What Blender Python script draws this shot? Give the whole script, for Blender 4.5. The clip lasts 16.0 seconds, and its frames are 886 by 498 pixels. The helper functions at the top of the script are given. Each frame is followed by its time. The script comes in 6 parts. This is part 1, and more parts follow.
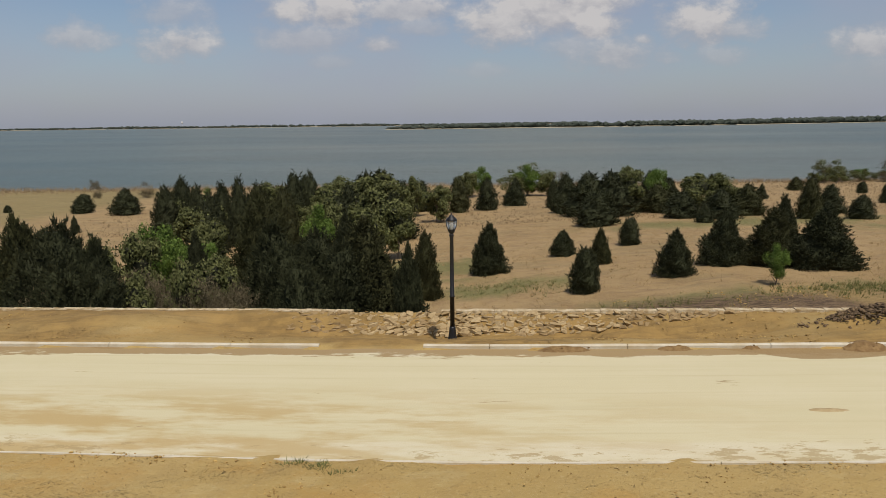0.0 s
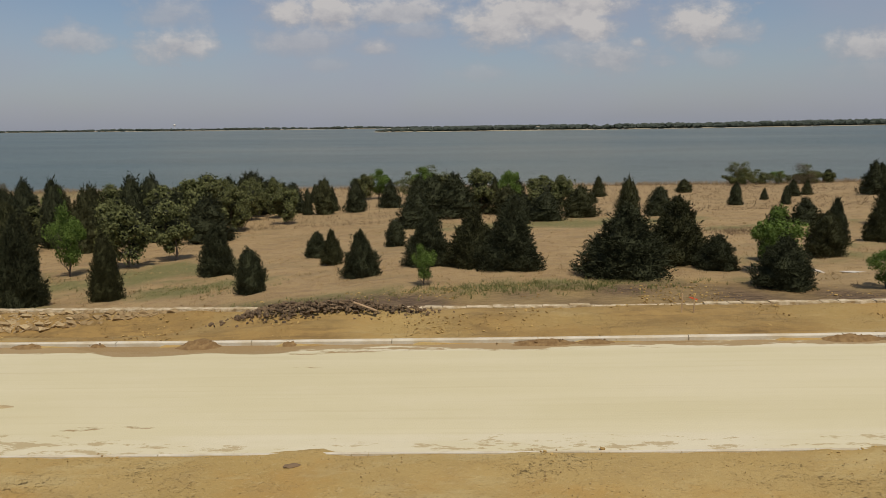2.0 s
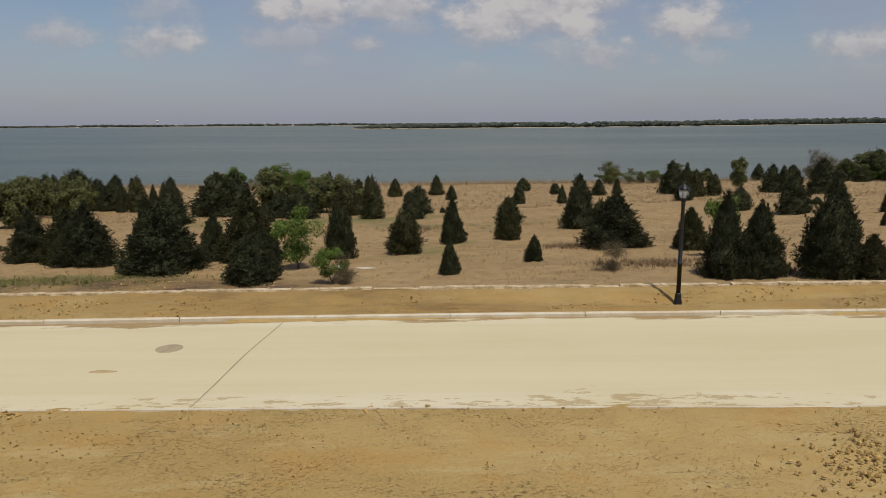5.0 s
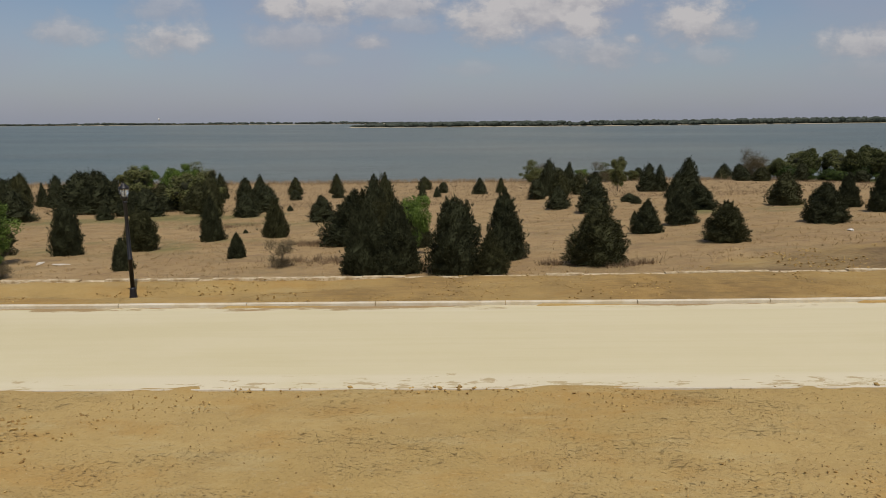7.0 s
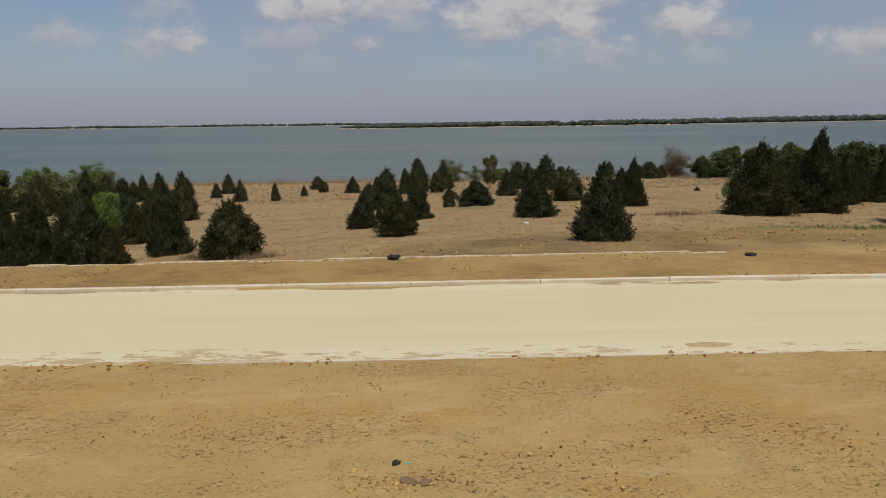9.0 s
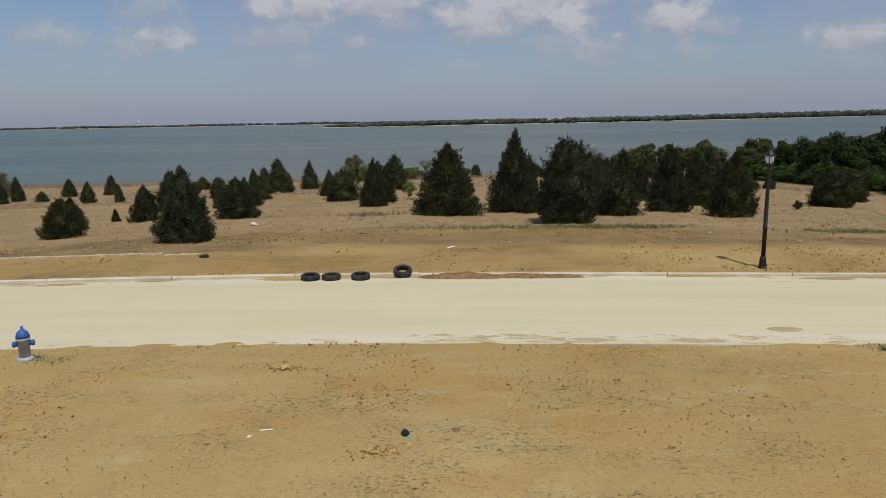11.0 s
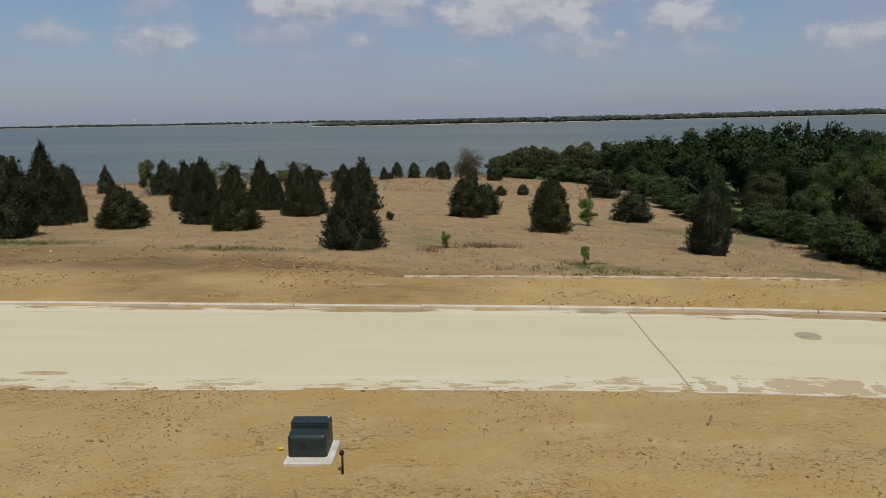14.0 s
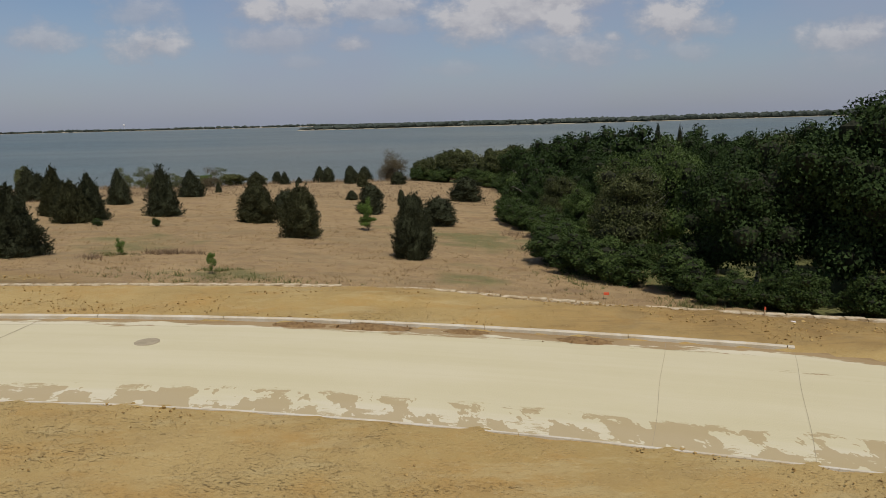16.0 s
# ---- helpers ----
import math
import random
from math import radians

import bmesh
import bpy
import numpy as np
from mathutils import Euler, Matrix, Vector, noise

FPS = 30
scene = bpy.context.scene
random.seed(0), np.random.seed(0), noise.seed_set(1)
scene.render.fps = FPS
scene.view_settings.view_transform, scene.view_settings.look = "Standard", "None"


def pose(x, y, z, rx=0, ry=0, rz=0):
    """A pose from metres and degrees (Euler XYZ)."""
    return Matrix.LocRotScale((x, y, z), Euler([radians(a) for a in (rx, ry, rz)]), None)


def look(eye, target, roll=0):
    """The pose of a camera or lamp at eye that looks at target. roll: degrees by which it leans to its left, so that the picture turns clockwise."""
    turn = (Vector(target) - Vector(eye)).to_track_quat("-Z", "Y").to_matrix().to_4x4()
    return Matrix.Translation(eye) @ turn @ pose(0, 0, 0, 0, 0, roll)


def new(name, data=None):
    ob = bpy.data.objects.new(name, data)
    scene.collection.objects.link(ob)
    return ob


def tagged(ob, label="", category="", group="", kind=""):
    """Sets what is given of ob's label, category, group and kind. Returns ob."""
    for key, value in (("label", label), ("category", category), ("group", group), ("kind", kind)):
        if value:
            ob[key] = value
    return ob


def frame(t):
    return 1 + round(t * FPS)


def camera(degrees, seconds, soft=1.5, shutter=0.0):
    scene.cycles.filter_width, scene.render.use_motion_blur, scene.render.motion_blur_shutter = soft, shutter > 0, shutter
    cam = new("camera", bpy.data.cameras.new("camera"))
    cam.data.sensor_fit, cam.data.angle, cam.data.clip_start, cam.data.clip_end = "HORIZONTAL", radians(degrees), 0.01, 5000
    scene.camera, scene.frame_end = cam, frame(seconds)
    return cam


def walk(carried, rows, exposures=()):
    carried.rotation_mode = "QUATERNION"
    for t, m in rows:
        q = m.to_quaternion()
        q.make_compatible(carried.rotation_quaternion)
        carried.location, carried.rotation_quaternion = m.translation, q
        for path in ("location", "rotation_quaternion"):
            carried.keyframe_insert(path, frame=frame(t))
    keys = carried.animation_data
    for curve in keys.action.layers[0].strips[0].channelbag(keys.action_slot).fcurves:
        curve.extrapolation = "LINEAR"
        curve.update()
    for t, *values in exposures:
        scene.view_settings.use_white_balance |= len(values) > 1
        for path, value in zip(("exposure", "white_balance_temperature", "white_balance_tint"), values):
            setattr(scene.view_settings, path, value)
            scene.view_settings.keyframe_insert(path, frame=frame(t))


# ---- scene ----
# ---- camera ----
cam = camera(65.5, 16.0, 0.9)
PATH = [
    (0, -0.000, 0.000, 8.000, 79.578, 0.706, 0.000),
    (0.2, 2.287, -0.055, 8.006, 79.570, 0.712, 0.042),
    (0.5, 5.646, -0.131, 7.990, 79.562, 0.719, 0.093),
    (1, 10.888, -0.148, 7.897, 79.626, 0.714, 0.089),
    (1.5, 16.275, -0.137, 7.746, 79.736, 0.689, -0.106),
    (2, 21.267, -0.231, 7.663, 79.795, 0.661, -0.304),
    (2.5, 26.383, -0.515, 7.734, 79.810, 0.634, -0.562),
    (3, 31.198, -0.908, 7.783, 79.779, 0.603, -0.850),
    (3.5, 36.173, -1.404, 7.790, 79.707, 0.555, -1.085),
    (4, 41.000, -2.032, 7.806, 79.633, 0.501, -1.194),
    (4.2, 43.023, -2.248, 7.841, 79.616, 0.480, -1.240),
    (6.3, 64.201, -4.206, 7.880, 79.460, 0.299, -0.961),
    (6.5, 66.452, -4.290, 7.889, 79.452, 0.313, -0.928),
    (7, 71.809, -4.628, 7.847, 79.437, 0.357, -0.829),
    (7.5, 76.946, -4.925, 7.587, 79.464, 0.421, -0.797),
    (8, 82.314, -5.286, 7.417, 79.494, 0.510, -0.860),
    (8.5, 87.640, -5.475, 7.356, 79.523, 0.608, -0.923),
    (9, 93.252, -5.591, 7.344, 79.503, 0.708, -1.079),
    (9.2, 95.484, -5.646, 7.339, 79.495, 0.747, -1.142),
    (11.3, 119.061, -7.311, 7.360, 79.317, 1.052, -1.810),
    (11.5, 121.575, -7.442, 7.390, 79.313, 1.059, -1.770),
    (12, 127.924, -7.740, 7.507, 79.318, 1.068, -1.638),
    (12.5, 133.993, -7.941, 7.639, 79.317, 1.069, -1.533),
    (13, 140.199, -8.044, 7.653, 79.292, 1.057, -1.527),
    (13.5, 146.013, -8.012, 7.715, 79.247, 1.047, -1.565),
    (14, 151.867, -8.017, 7.750, 79.220, 1.040, -1.616),
    (14.5, 157.497, -8.194, 7.775, 79.210, 1.056, -1.615),
    (15, 163.215, -8.408, 7.772, 79.240, 1.113, -1.682),
    (15.5, 168.362, -8.842, 7.738, 79.328, 1.225, -1.893),
    (16, 172.312, -9.292, 7.622, 79.436, 1.386, -2.169),
]
walk(cam, [(t, pose(x, y, z, rx, ry, rz)) for t, x, y, z, rx, ry, rz in PATH],
     exposures=[(0, -.06, 6650, 12), (2, -.16, 6750, 12), (6.5, -.2, 6650, 13), (9, -.2, 6600, 13), (11.5, -.2, 6100, 12), (14, -.21, 6150, 12), (16, -.22, 6350, 13)])

# ---- sky and sun ----
SUN = Vector((0.75, -2.2, 4.57)).normalized()
sun = new("sun", bpy.data.lights.new("sun", "SUN"))
sun.data.energy, sun.data.angle, sun.data.color = 3.6, radians(0.6), (1.0, 0.95, 0.87)
sun.matrix_world = look((0, 0, 60), Vector((0, 0, 60)) - SUN)

world = bpy.data.worlds.new("sky")
scene.world = world
world.use_nodes = True
wt = world.node_tree
wt.nodes.clear()


def wnode(kind, **inputs):
    n = wt.nodes.new(kind)
    for k, v in inputs.items():
        n.inputs[int(k[1:])].default_value = v
    return n


def wmath(op, a, b=None, c=None, clamp=False):
    n = wt.nodes.new("ShaderNodeMath")
    n.operation, n.use_clamp = op, clamp
    for i, v in enumerate((a, b, c)):
        if v is None:
            continue
        if isinstance(v, (int, float)):
            n.inputs[i].default_value = v
        else:
            wt.links.new(v, n.inputs[i])
    return n.outputs[0]


def wmix(fac, a, b):
    n = wt.nodes.new("ShaderNodeMix")
    n.data_type = "RGBA"
    for sock, v in ((n.inputs[0], fac), (n.inputs[6], a), (n.inputs[7], b)):
        if isinstance(v, (int, float)):
            sock.default_value = v
        elif isinstance(v, tuple):
            sock.default_value = v
        else:
            wt.links.new(v, sock)
    return n.outputs[2]


sky = wt.nodes.new("ShaderNodeTexSky")
sky.sky_type, sky.sun_disc = "NISHITA", False
sky.sun_elevation, sky.sun_rotation = math.asin(SUN.z), math.atan2(SUN.x, SUN.y)
sky.air_density, sky.dust_density, sky.ozone_density, sky.altitude = 1.0, 1.3, 3.0, 150
coord = wt.nodes.new("ShaderNodeTexCoord")
sep = wt.nodes.new("ShaderNodeSeparateXYZ")
wt.links.new(coord.outputs["Generated"], sep.inputs[0])
dx, dy, dz = sep.outputs
SKY_VEIL, SKY_LOW = (3.9, 4.05, 5.0, 1), (3.42, 3.8, 4.75, 1)
SKY_UNDER, SKY_TOP, SKY_STRENGTH = (4.0, 4.1, 4.5, 1), (6.3, 6.2, 6.15, 1), 0.093
# clouds lie on two levels: a thin sheet of haze and heaps below it
ahead = wmath("MAXIMUM", wmath("ABSOLUTE", dy), 0.02)
cu, cv = wmath("DIVIDE", dx, ahead), wmath("DIVIDE", dz, ahead)
plane = wt.nodes.new("ShaderNodeCombineXYZ")
wt.links.new(cu, plane.inputs[0])
wt.links.new(cv, plane.inputs[1])


def wnoise(scale, detail, rough, stretch=(1, 1, 1), shift=(0, 0, 0)):
    m = wt.nodes.new("ShaderNodeMapping")
    m.inputs["Scale"].default_value, m.inputs["Location"].default_value = stretch, shift
    wt.links.new(plane.outputs[0], m.inputs[0])
    n = wt.nodes.new("ShaderNodeTexNoise")
    n.inputs["Scale"].default_value, n.inputs["Detail"].default_value, n.inputs["Roughness"].default_value = scale, detail, rough
    wt.links.new(m.outputs[0], n.inputs["Vector"])
    return n.outputs["Fac"]


puff = wnoise(26, 6, .62, (1, 1.5, 1))
big = wnoise(9, 3, .5, (1, 1.8, 1), (3, 1, 0))
rag = wmath("ADD", wmath("MULTIPLY", wmath("SUBTRACT", puff, .5), 2.6), wmath("MULTIPLY", wmath("SUBTRACT", big, .5), 1.6))
heap, top = None, None
def heaped(u0, v0, ru, rv, dens):
    """A heap cloud: direction of its middle, half width, half height, thickness."""
    global heap, top
    a = wmath("DIVIDE", wmath("SUBTRACT", cu, u0), ru)
    b = wmath("DIVIDE", wmath("SUBTRACT", cv, v0), rv)
    b2 = wmath("ADD", wmath("MAXIMUM", b, 0.0), wmath("MULTIPLY", wmath("MINIMUM", b, 0.0), 1.35))
    d = wmath("SQRT", wmath("ADD", wmath("MULTIPLY", a, a), wmath("MULTIPLY", b2, b2)))
    m = wmath("MULTIPLY", wmath("ADD", wmath("SUBTRACT", 1.2, d), wmath("MULTIPLY", rag, .7)), 1.25, clamp=True)
    m = wmath("MULTIPLY", m, dens)
    lit = wmath("MULTIPLY", m, wmath("ADD", wmath("ADD", wmath("MULTIPLY", b, .5), .42), wmath("MULTIPLY", wmath("SUBTRACT", puff, .5), 1.6), clamp=True))
    heap = m if heap is None else wmath("MAXIMUM", heap, m)
    top = lit if top is None else wmath("MAXIMUM", top, lit)


heaped(-0.505, 0.122, 0.058, 0.025, 0.67)
heaped(-0.381, 0.155, 0.058, 0.033, 0.53)
heaped(-0.369, 0.112, 0.066, 0.028, 0.86)
heaped(-0.203, 0.152, 0.055, 0.030, 1.00)
heaped(-0.152, 0.152, 0.052, 0.039, 1.00)
heaped(-0.185, 0.117, 0.074, 0.028, 0.60)
heaped(-0.091, 0.106, 0.029, 0.014, 0.73)
heaped(-0.051, 0.154, 0.076, 0.025, 0.86)
heaped(-0.028, 0.130, 0.047, 0.016, 0.53)
heaped(0.083, 0.133, 0.066, 0.045, 1.00)
heaped(0.130, 0.150, 0.105, 0.047, 1.00)
heaped(0.193, 0.158, 0.066, 0.039, 1.00)
heaped(0.217, 0.127, 0.043, 0.030, 1.00)
heaped(0.182, 0.100, 0.047, 0.020, 0.53)
heaped(0.242, 0.092, 0.072, 0.030, 0.73)
heaped(0.282, 0.109, 0.019, 0.010, 0.73)
heaped(0.365, 0.132, 0.068, 0.041, 1.00)
heaped(0.397, 0.124, 0.057, 0.025, 0.73)
heaped(0.605, 0.100, 0.076, 0.025, 0.80)
heaped(0.641, 0.107, 0.047, 0.032, 0.73)
heaped(0.059, 0.070, 0.047, 0.016, 0.34)
heaped(0.396, 0.086, 0.037, 0.018, 0.47)
heaped(-0.155, 0.084, 0.037, 0.014, 0.34)
heaped(0.616, 0.069, 0.057, 0.020, 0.34)
heaped(-0.273, 0.213, 0.142, 0.049, 1.00)
heaped(0.113, 0.233, 0.237, 0.060, 1.00)
heaped(0.466, 0.218, 0.142, 0.039, 0.99)

veil = wmath("MULTIPLY", wmath("SUBTRACT", wnoise(2.2, 5, .55, (1, 2.2, 1), (1.7, .4, 0)), .36), 2.6, clamp=True)
clear = wmath("SUBTRACT", 1.0, wmath("MULTIPLY", wmath("MULTIPLY", wmath("SUBTRACT", -.22, cu), 3.0, clamp=True), wmath("MULTIPLY", wmath("SUBTRACT", cv, .02), 7.0, clamp=True)), clamp=True)
veil = wmath("MULTIPLY", veil, wmath("ADD", wmath("MULTIPLY", clear, .7), .3))
tint = wmix(1.0, (0, 0, 0, 1), sky.outputs[0])
haze = wmix(wmath("MULTIPLY", veil, .72), tint, SKY_VEIL)
low_haze = wmath("SUBTRACT", 1.0, wmath("MULTIPLY", wmath("ABSOLUTE", dz), 5.0), clamp=True)
haze = wmix(wmath("MULTIPLY", low_haze, wmath("ADD", wmath("MULTIPLY", clear, .3), .3)), haze, SKY_LOW)
cloud_col = wmix(wmath("MULTIPLY", top, 1.6, clamp=True), SKY_UNDER, SKY_TOP)
final = wmix(wmath("MULTIPLY", heap, .9), haze, cloud_col)
back = wt.nodes.new("ShaderNodeBackground")
back.inputs[1].default_value = SKY_STRENGTH
wt.links.new(final, back.inputs[0])
out = wt.nodes.new("ShaderNodeOutputWorld")
wt.links.new(back.outputs[0], out.inputs[0])

# ---- lie of the land ----
ROAD_X = [-4900, -60, -20, 0, 10, 25, 34, 45, 60, 75, 92, 106, 116.4, 125.4, 141.4, 158.4, 163.4, 176.4, 201.4, 261.4, 4900]
ROAD_Z = [-1.2, -1.2, 0, .4, .6, 1.03, 1.22, 1.33, 1.38, 1.5, 1.66, 1.74, 1.68, 1.5, 1.28, 1.02, .9, .6, .0, -1.5, -1.5]
FAR_X = [-60, -14, 0, 12, 24, 36, 48, 58, 72, 82, 95, 107, 121.4, 134.4, 146.4, 158.4, 164.4, 172.4, 182.4, 192.4, 206.4, 226.4]
FAR_Y = [29.6, 24.2, 22.55, 21.5, 20.35, 19.6, 19.45, 19.3, 18.85, 18.4, 18.1, 17.95, 17.65, 17.0, 16.05, 15.15, 14.8, 13.55, 11.05, 7.8, 2.3, -6.9]
WALL_X = [-60, -17, -4, 5.5, 11.5, 16, 24, 36, 50, 65, 80, 98, 106, 151.4, 161.4, 167.4, 172.4, 176.4, 181.4, 188.4, 201.4, 226.4]
WALL_Y = [35, 29.0, 27.2, 26.1, 25.5, 24.8, 23.95, 23.2, 23.1, 22.8, 22.6, 22.4, 22.45, 19.9, 19.45, 19.2, 18.3, 16.5, 14.8, 13.0, 8.7, -.7]
NEAR_X = [-60, -6, -1, 8, 16, 26, 35, 44, 52, 63, 73, 82, 92, 102, 111.4, 122.4, 132.4, 143.4, 154.4, 163.4, 171.4, 180.4, 192.4, 206.4, 226.4]
NEAR_Y = [21.2, 15.15, 14.5, 14.0, 13.5, 12.85, 12.4, 12.1, 11.85, 11.4, 11.05, 10.65, 10.37, 10.27, 10.15, 9.6, 9.05, 8.4, 8.05, 7.4, 6.0, 3.4, -.5, -6.4, -16.4]
ROAD_W = 7.45
LAKE_Z = -10.3


def smooth_curve(xs, ys, reach=5.0):
    """A rounded version of the broken line through xs, ys."""
    def f(x):
        x = np.asarray(x, float)
        total = 0
        for d in (-1.0, -.5, 0, .5, 1.0):
            total = total + np.interp(x + d * reach, xs, ys)
        return total / 5
    return f


road_z = smooth_curve(ROAD_X, ROAD_Z)
far_y = smooth_curve(FAR_X, FAR_Y, 4.0)
near_y = smooth_curve(NEAR_X, NEAR_Y, 4.0)
wall_y = smooth_curve(WALL_X, WALL_Y, 2.0)


wood_edge = smooth_curve([15, 19, 22, 24.5, 27, 30.5, 34.5, 39, 46, 54, 68, 84, 98, 130, 160, 178, 195, 215], [199.4, 196.4, 193.2, 188.9, 187.0, 186.4, 183.4, 182.0, 184.2, 185.2, 182.9, 185.2, 188.4, 189.4, 183.4, 175.4, 169.4, 166.4], 2.0)


def step(a, b, x):
    t = np.clip((x - a) / (b - a), 0, 1)
    return t * t * (3 - 2 * t)


def value_noise(x, y, seed=0):
    x, y = np.asarray(x, float), np.asarray(y, float)
    i, j = np.floor(x), np.floor(y)
    fx, fy = x - i, y - j
    fx, fy = fx * fx * (3 - 2 * fx), fy * fy * (3 - 2 * fy)

    def h(a, b):
        v = np.sin(a * 127.1 + b * 311.7 + seed * 74.7) * 43758.5453
        return v - np.floor(v)
    return (h(i, j) * (1 - fx) + h(i + 1, j) * fx) * (1 - fy) + (h(i, j + 1) * (1 - fx) + h(i + 1, j + 1) * fx) * fy - .5


FIELD_X = [-4900, -60, -20, 0, 10, 20, 30, 40, 60, 70, 80, 90, 100, 111.4, 121.4, 131.4, 141.4, 151.4, 161.4, 171.4, 181.4, 221.4, 301.4, 4900]
FIELD_Z = [-3.6, -3.6, -3.3, -2.6, -1.8, -1.05, -.9, -.75, -.54, -.42, -.02, .7, 1.35, 1.45, 1.35, 1.2, .88, .3, -.35, -1.15, -2.2, -3.2, -4.0, -4.0]
field_top = smooth_curve(FIELD_X, FIELD_Z, 4.0)

field_bend = smooth_curve([-60, 0, 18, 50, 70, 90, 108, 126, 141, 181], [1.0, 1.05, .85, .95, 1.25, 1.08, .9, 1.15, 1.5, 1.5], 6.0)


def field_z(x, y):
    """Height of the meadow between the wall and the lake."""
    upper = field_top(x) - .0555 * (np.minimum(y, 65) - 25)
    fall = np.clip((y - 65) / 138, 0, 1) ** field_bend(x)
    return upper + (-10.3 - upper) * fall - .06 * np.maximum(y - 203, 0)


def trench(x):
    return step(-13, -7, x) * (1 - step(9, 17, x))


# loose banks and spoil on the verge: place, reach, height
BANKS = ((14.6, 23.9, 3.0, .8, .3), (18.2, 23.6, 2.4, .8, .3), (16, 22.3, 4, .6, .22), (24, 22.6, 3, .7, .2), (-12, 26.6, 7, 1.5, .3),
         (169.4, 17.0, 6, 1.2, .22), (177.4, 14.6, 4, .8, .28), (191.4, 10.0, 6, 1.5, .4), (61, 8.6, 3, 1.2, .1), (60, 21.5, 9, .9, -.36))


def ground_z(x, y):
    """Height of the earth, without its fine relief."""
    x, y = np.asarray(x, float), np.asarray(y, float)
    f, n, w, r = far_y(x), near_y(x), wall_y(x), road_z(x)
    near = r + .0 + .058 * np.clip(n - y, 0, 7.5)
    hole = step(f + .3, w - 1.0, y) * (1 - .95 * step(w - .95, w + .02, y))
    verge = r + .09 - .72 * trench(x) * hole
    walled = 1 - step(106, 112, x) * (1 - step(147.4, 151.4, x))
    drop = step(w + .1, w + 2.2 + 4.5 * (1 - walled), y)
    low = field_z(x, np.maximum(y, w))
    z = np.where(y < (f + n) / 2, near, verge * (1 - drop) + low * drop)
    for x0, y0, rx0, ry0, h0 in BANKS:
        z = z + h0 * np.exp(-1.4 * (((x - x0) / rx0) ** 2 + ((y - y0) / ry0) ** 2))
    z = z + np.where((y > n + .6) & (y < f - .6), -.3, np.where((y > n + .1) & (y <= n + .6), -.05, np.where((y >= f - .6) & (y < f - .1), -.16, 0)))
    z = z + np.where((y > 45) & (y < 190), .18 * (value_noise(x * .06, y * .06, 4) + .5 * value_noise(x * .17, y * .17, 5)) * step(45, 70, y), 0)
    beyond = step(1500, 1700, y)
    return np.where(y > 150, np.maximum(z, -13.0) * (1 - beyond) - 12.5 * beyond, z)


# ---- materials ----
class Mat:
    """A node material under construction."""

    def __init__(self, name, rough=0.9, metal=0.0):
        self.m = bpy.data.materials.new(name)
        self.m.use_nodes = True
        self.t = self.m.node_tree
        self.p = self.t.nodes["Principled BSDF"]
        self.p.inputs["Roughness"].default_value = rough
        self.p.inputs["Metallic"].default_value = metal
        self.p.inputs["Specular IOR Level"].default_value = 0.25
        self.geo = self.t.nodes.new("ShaderNodeNewGeometry")
        self.pos = self.geo.outputs["Position"]

    def put(self, sock, v):
        if isinstance(v, (int, float, tuple)):
            sock.default_value = v
        else:
            self.t.links.new(v, sock)

    def math(self, op, a, b=None, clamp=False, c=None):
        n = self.t.nodes.new("ShaderNodeMath")
        n.operation, n.use_clamp = op, clamp
        for i, v in enumerate((a, b, c)):
            if v is not None:
                self.put(n.inputs[i], v)
        return n.outputs[0]

    def noise(self, scale, detail=4, rough=.55, stretch=(1, 1, 1), vec=None, shift=(0, 0, 0)):
        v = vec or self.pos
        if stretch != (1, 1, 1) or shift != (0, 0, 0):
            mp = self.t.nodes.new("ShaderNodeMapping")
            mp.inputs["Scale"].default_value, mp.inputs["Location"].default_value = stretch, shift
            self.t.links.new(v, mp.inputs[0])
            v = mp.outputs[0]
        n = self.t.nodes.new("ShaderNodeTexNoise")
        n.inputs["Scale"].default_value, n.inputs["Detail"].default_value, n.inputs["Roughness"].default_value = scale, detail, rough
        self.t.links.new(v, n.inputs["Vector"])
        return n.outputs["Fac"]

    def cells(self, scale, vec=None):
        n = self.t.nodes.new("ShaderNodeTexVoronoi")
        n.inputs["Scale"].default_value = scale
        self.t.links.new(vec or self.pos, n.inputs["Vector"])
        return n.outputs["Distance"]

    def ramp(self, v, lo, hi):
        n = self.t.nodes.new("ShaderNodeMapRange")
        n.interpolation_type = "SMOOTHSTEP"
        self.put(n.inputs[0], v)
        n.inputs[1].default_value, n.inputs[2].default_value = lo, hi
        return n.outputs[0]

    def mix(self, fac, a, b):
        n = self.t.nodes.new("ShaderNodeMix")
        n.data_type = "RGBA"
        self.put(n.inputs[0], fac)
        self.put(n.inputs[6], a if not isinstance(a, tuple) else (*a, 1))
        self.put(n.inputs[7], b if not isinstance(b, tuple) else (*b, 1))
        return n.outputs[2]

    def bump(self, height, dist=0.02, strength=1.0):
        n = self.t.nodes.new("ShaderNodeBump")
        n.inputs["Strength"].default_value, n.inputs["Distance"].default_value = strength, dist
        self.t.links.new(height, n.inputs["Height"])
        self.t.links.new(n.outputs[0], self.p.inputs["Normal"])

    def col(self, v):
        self.put(self.p.inputs["Base Color"], v if not isinstance(v, tuple) else (*v, 1))
        return self

    def attr(self, name):
        n = self.t.nodes.new("ShaderNodeAttribute")
        n.attribute_name = name
        return n.outputs["Fac"]

    def rand(self):
        n = self.t.nodes.new("ShaderNodeObjectInfo")
        return n.outputs["Random"]

    def island(self):
        return self.geo.outputs["Random Per Island"]


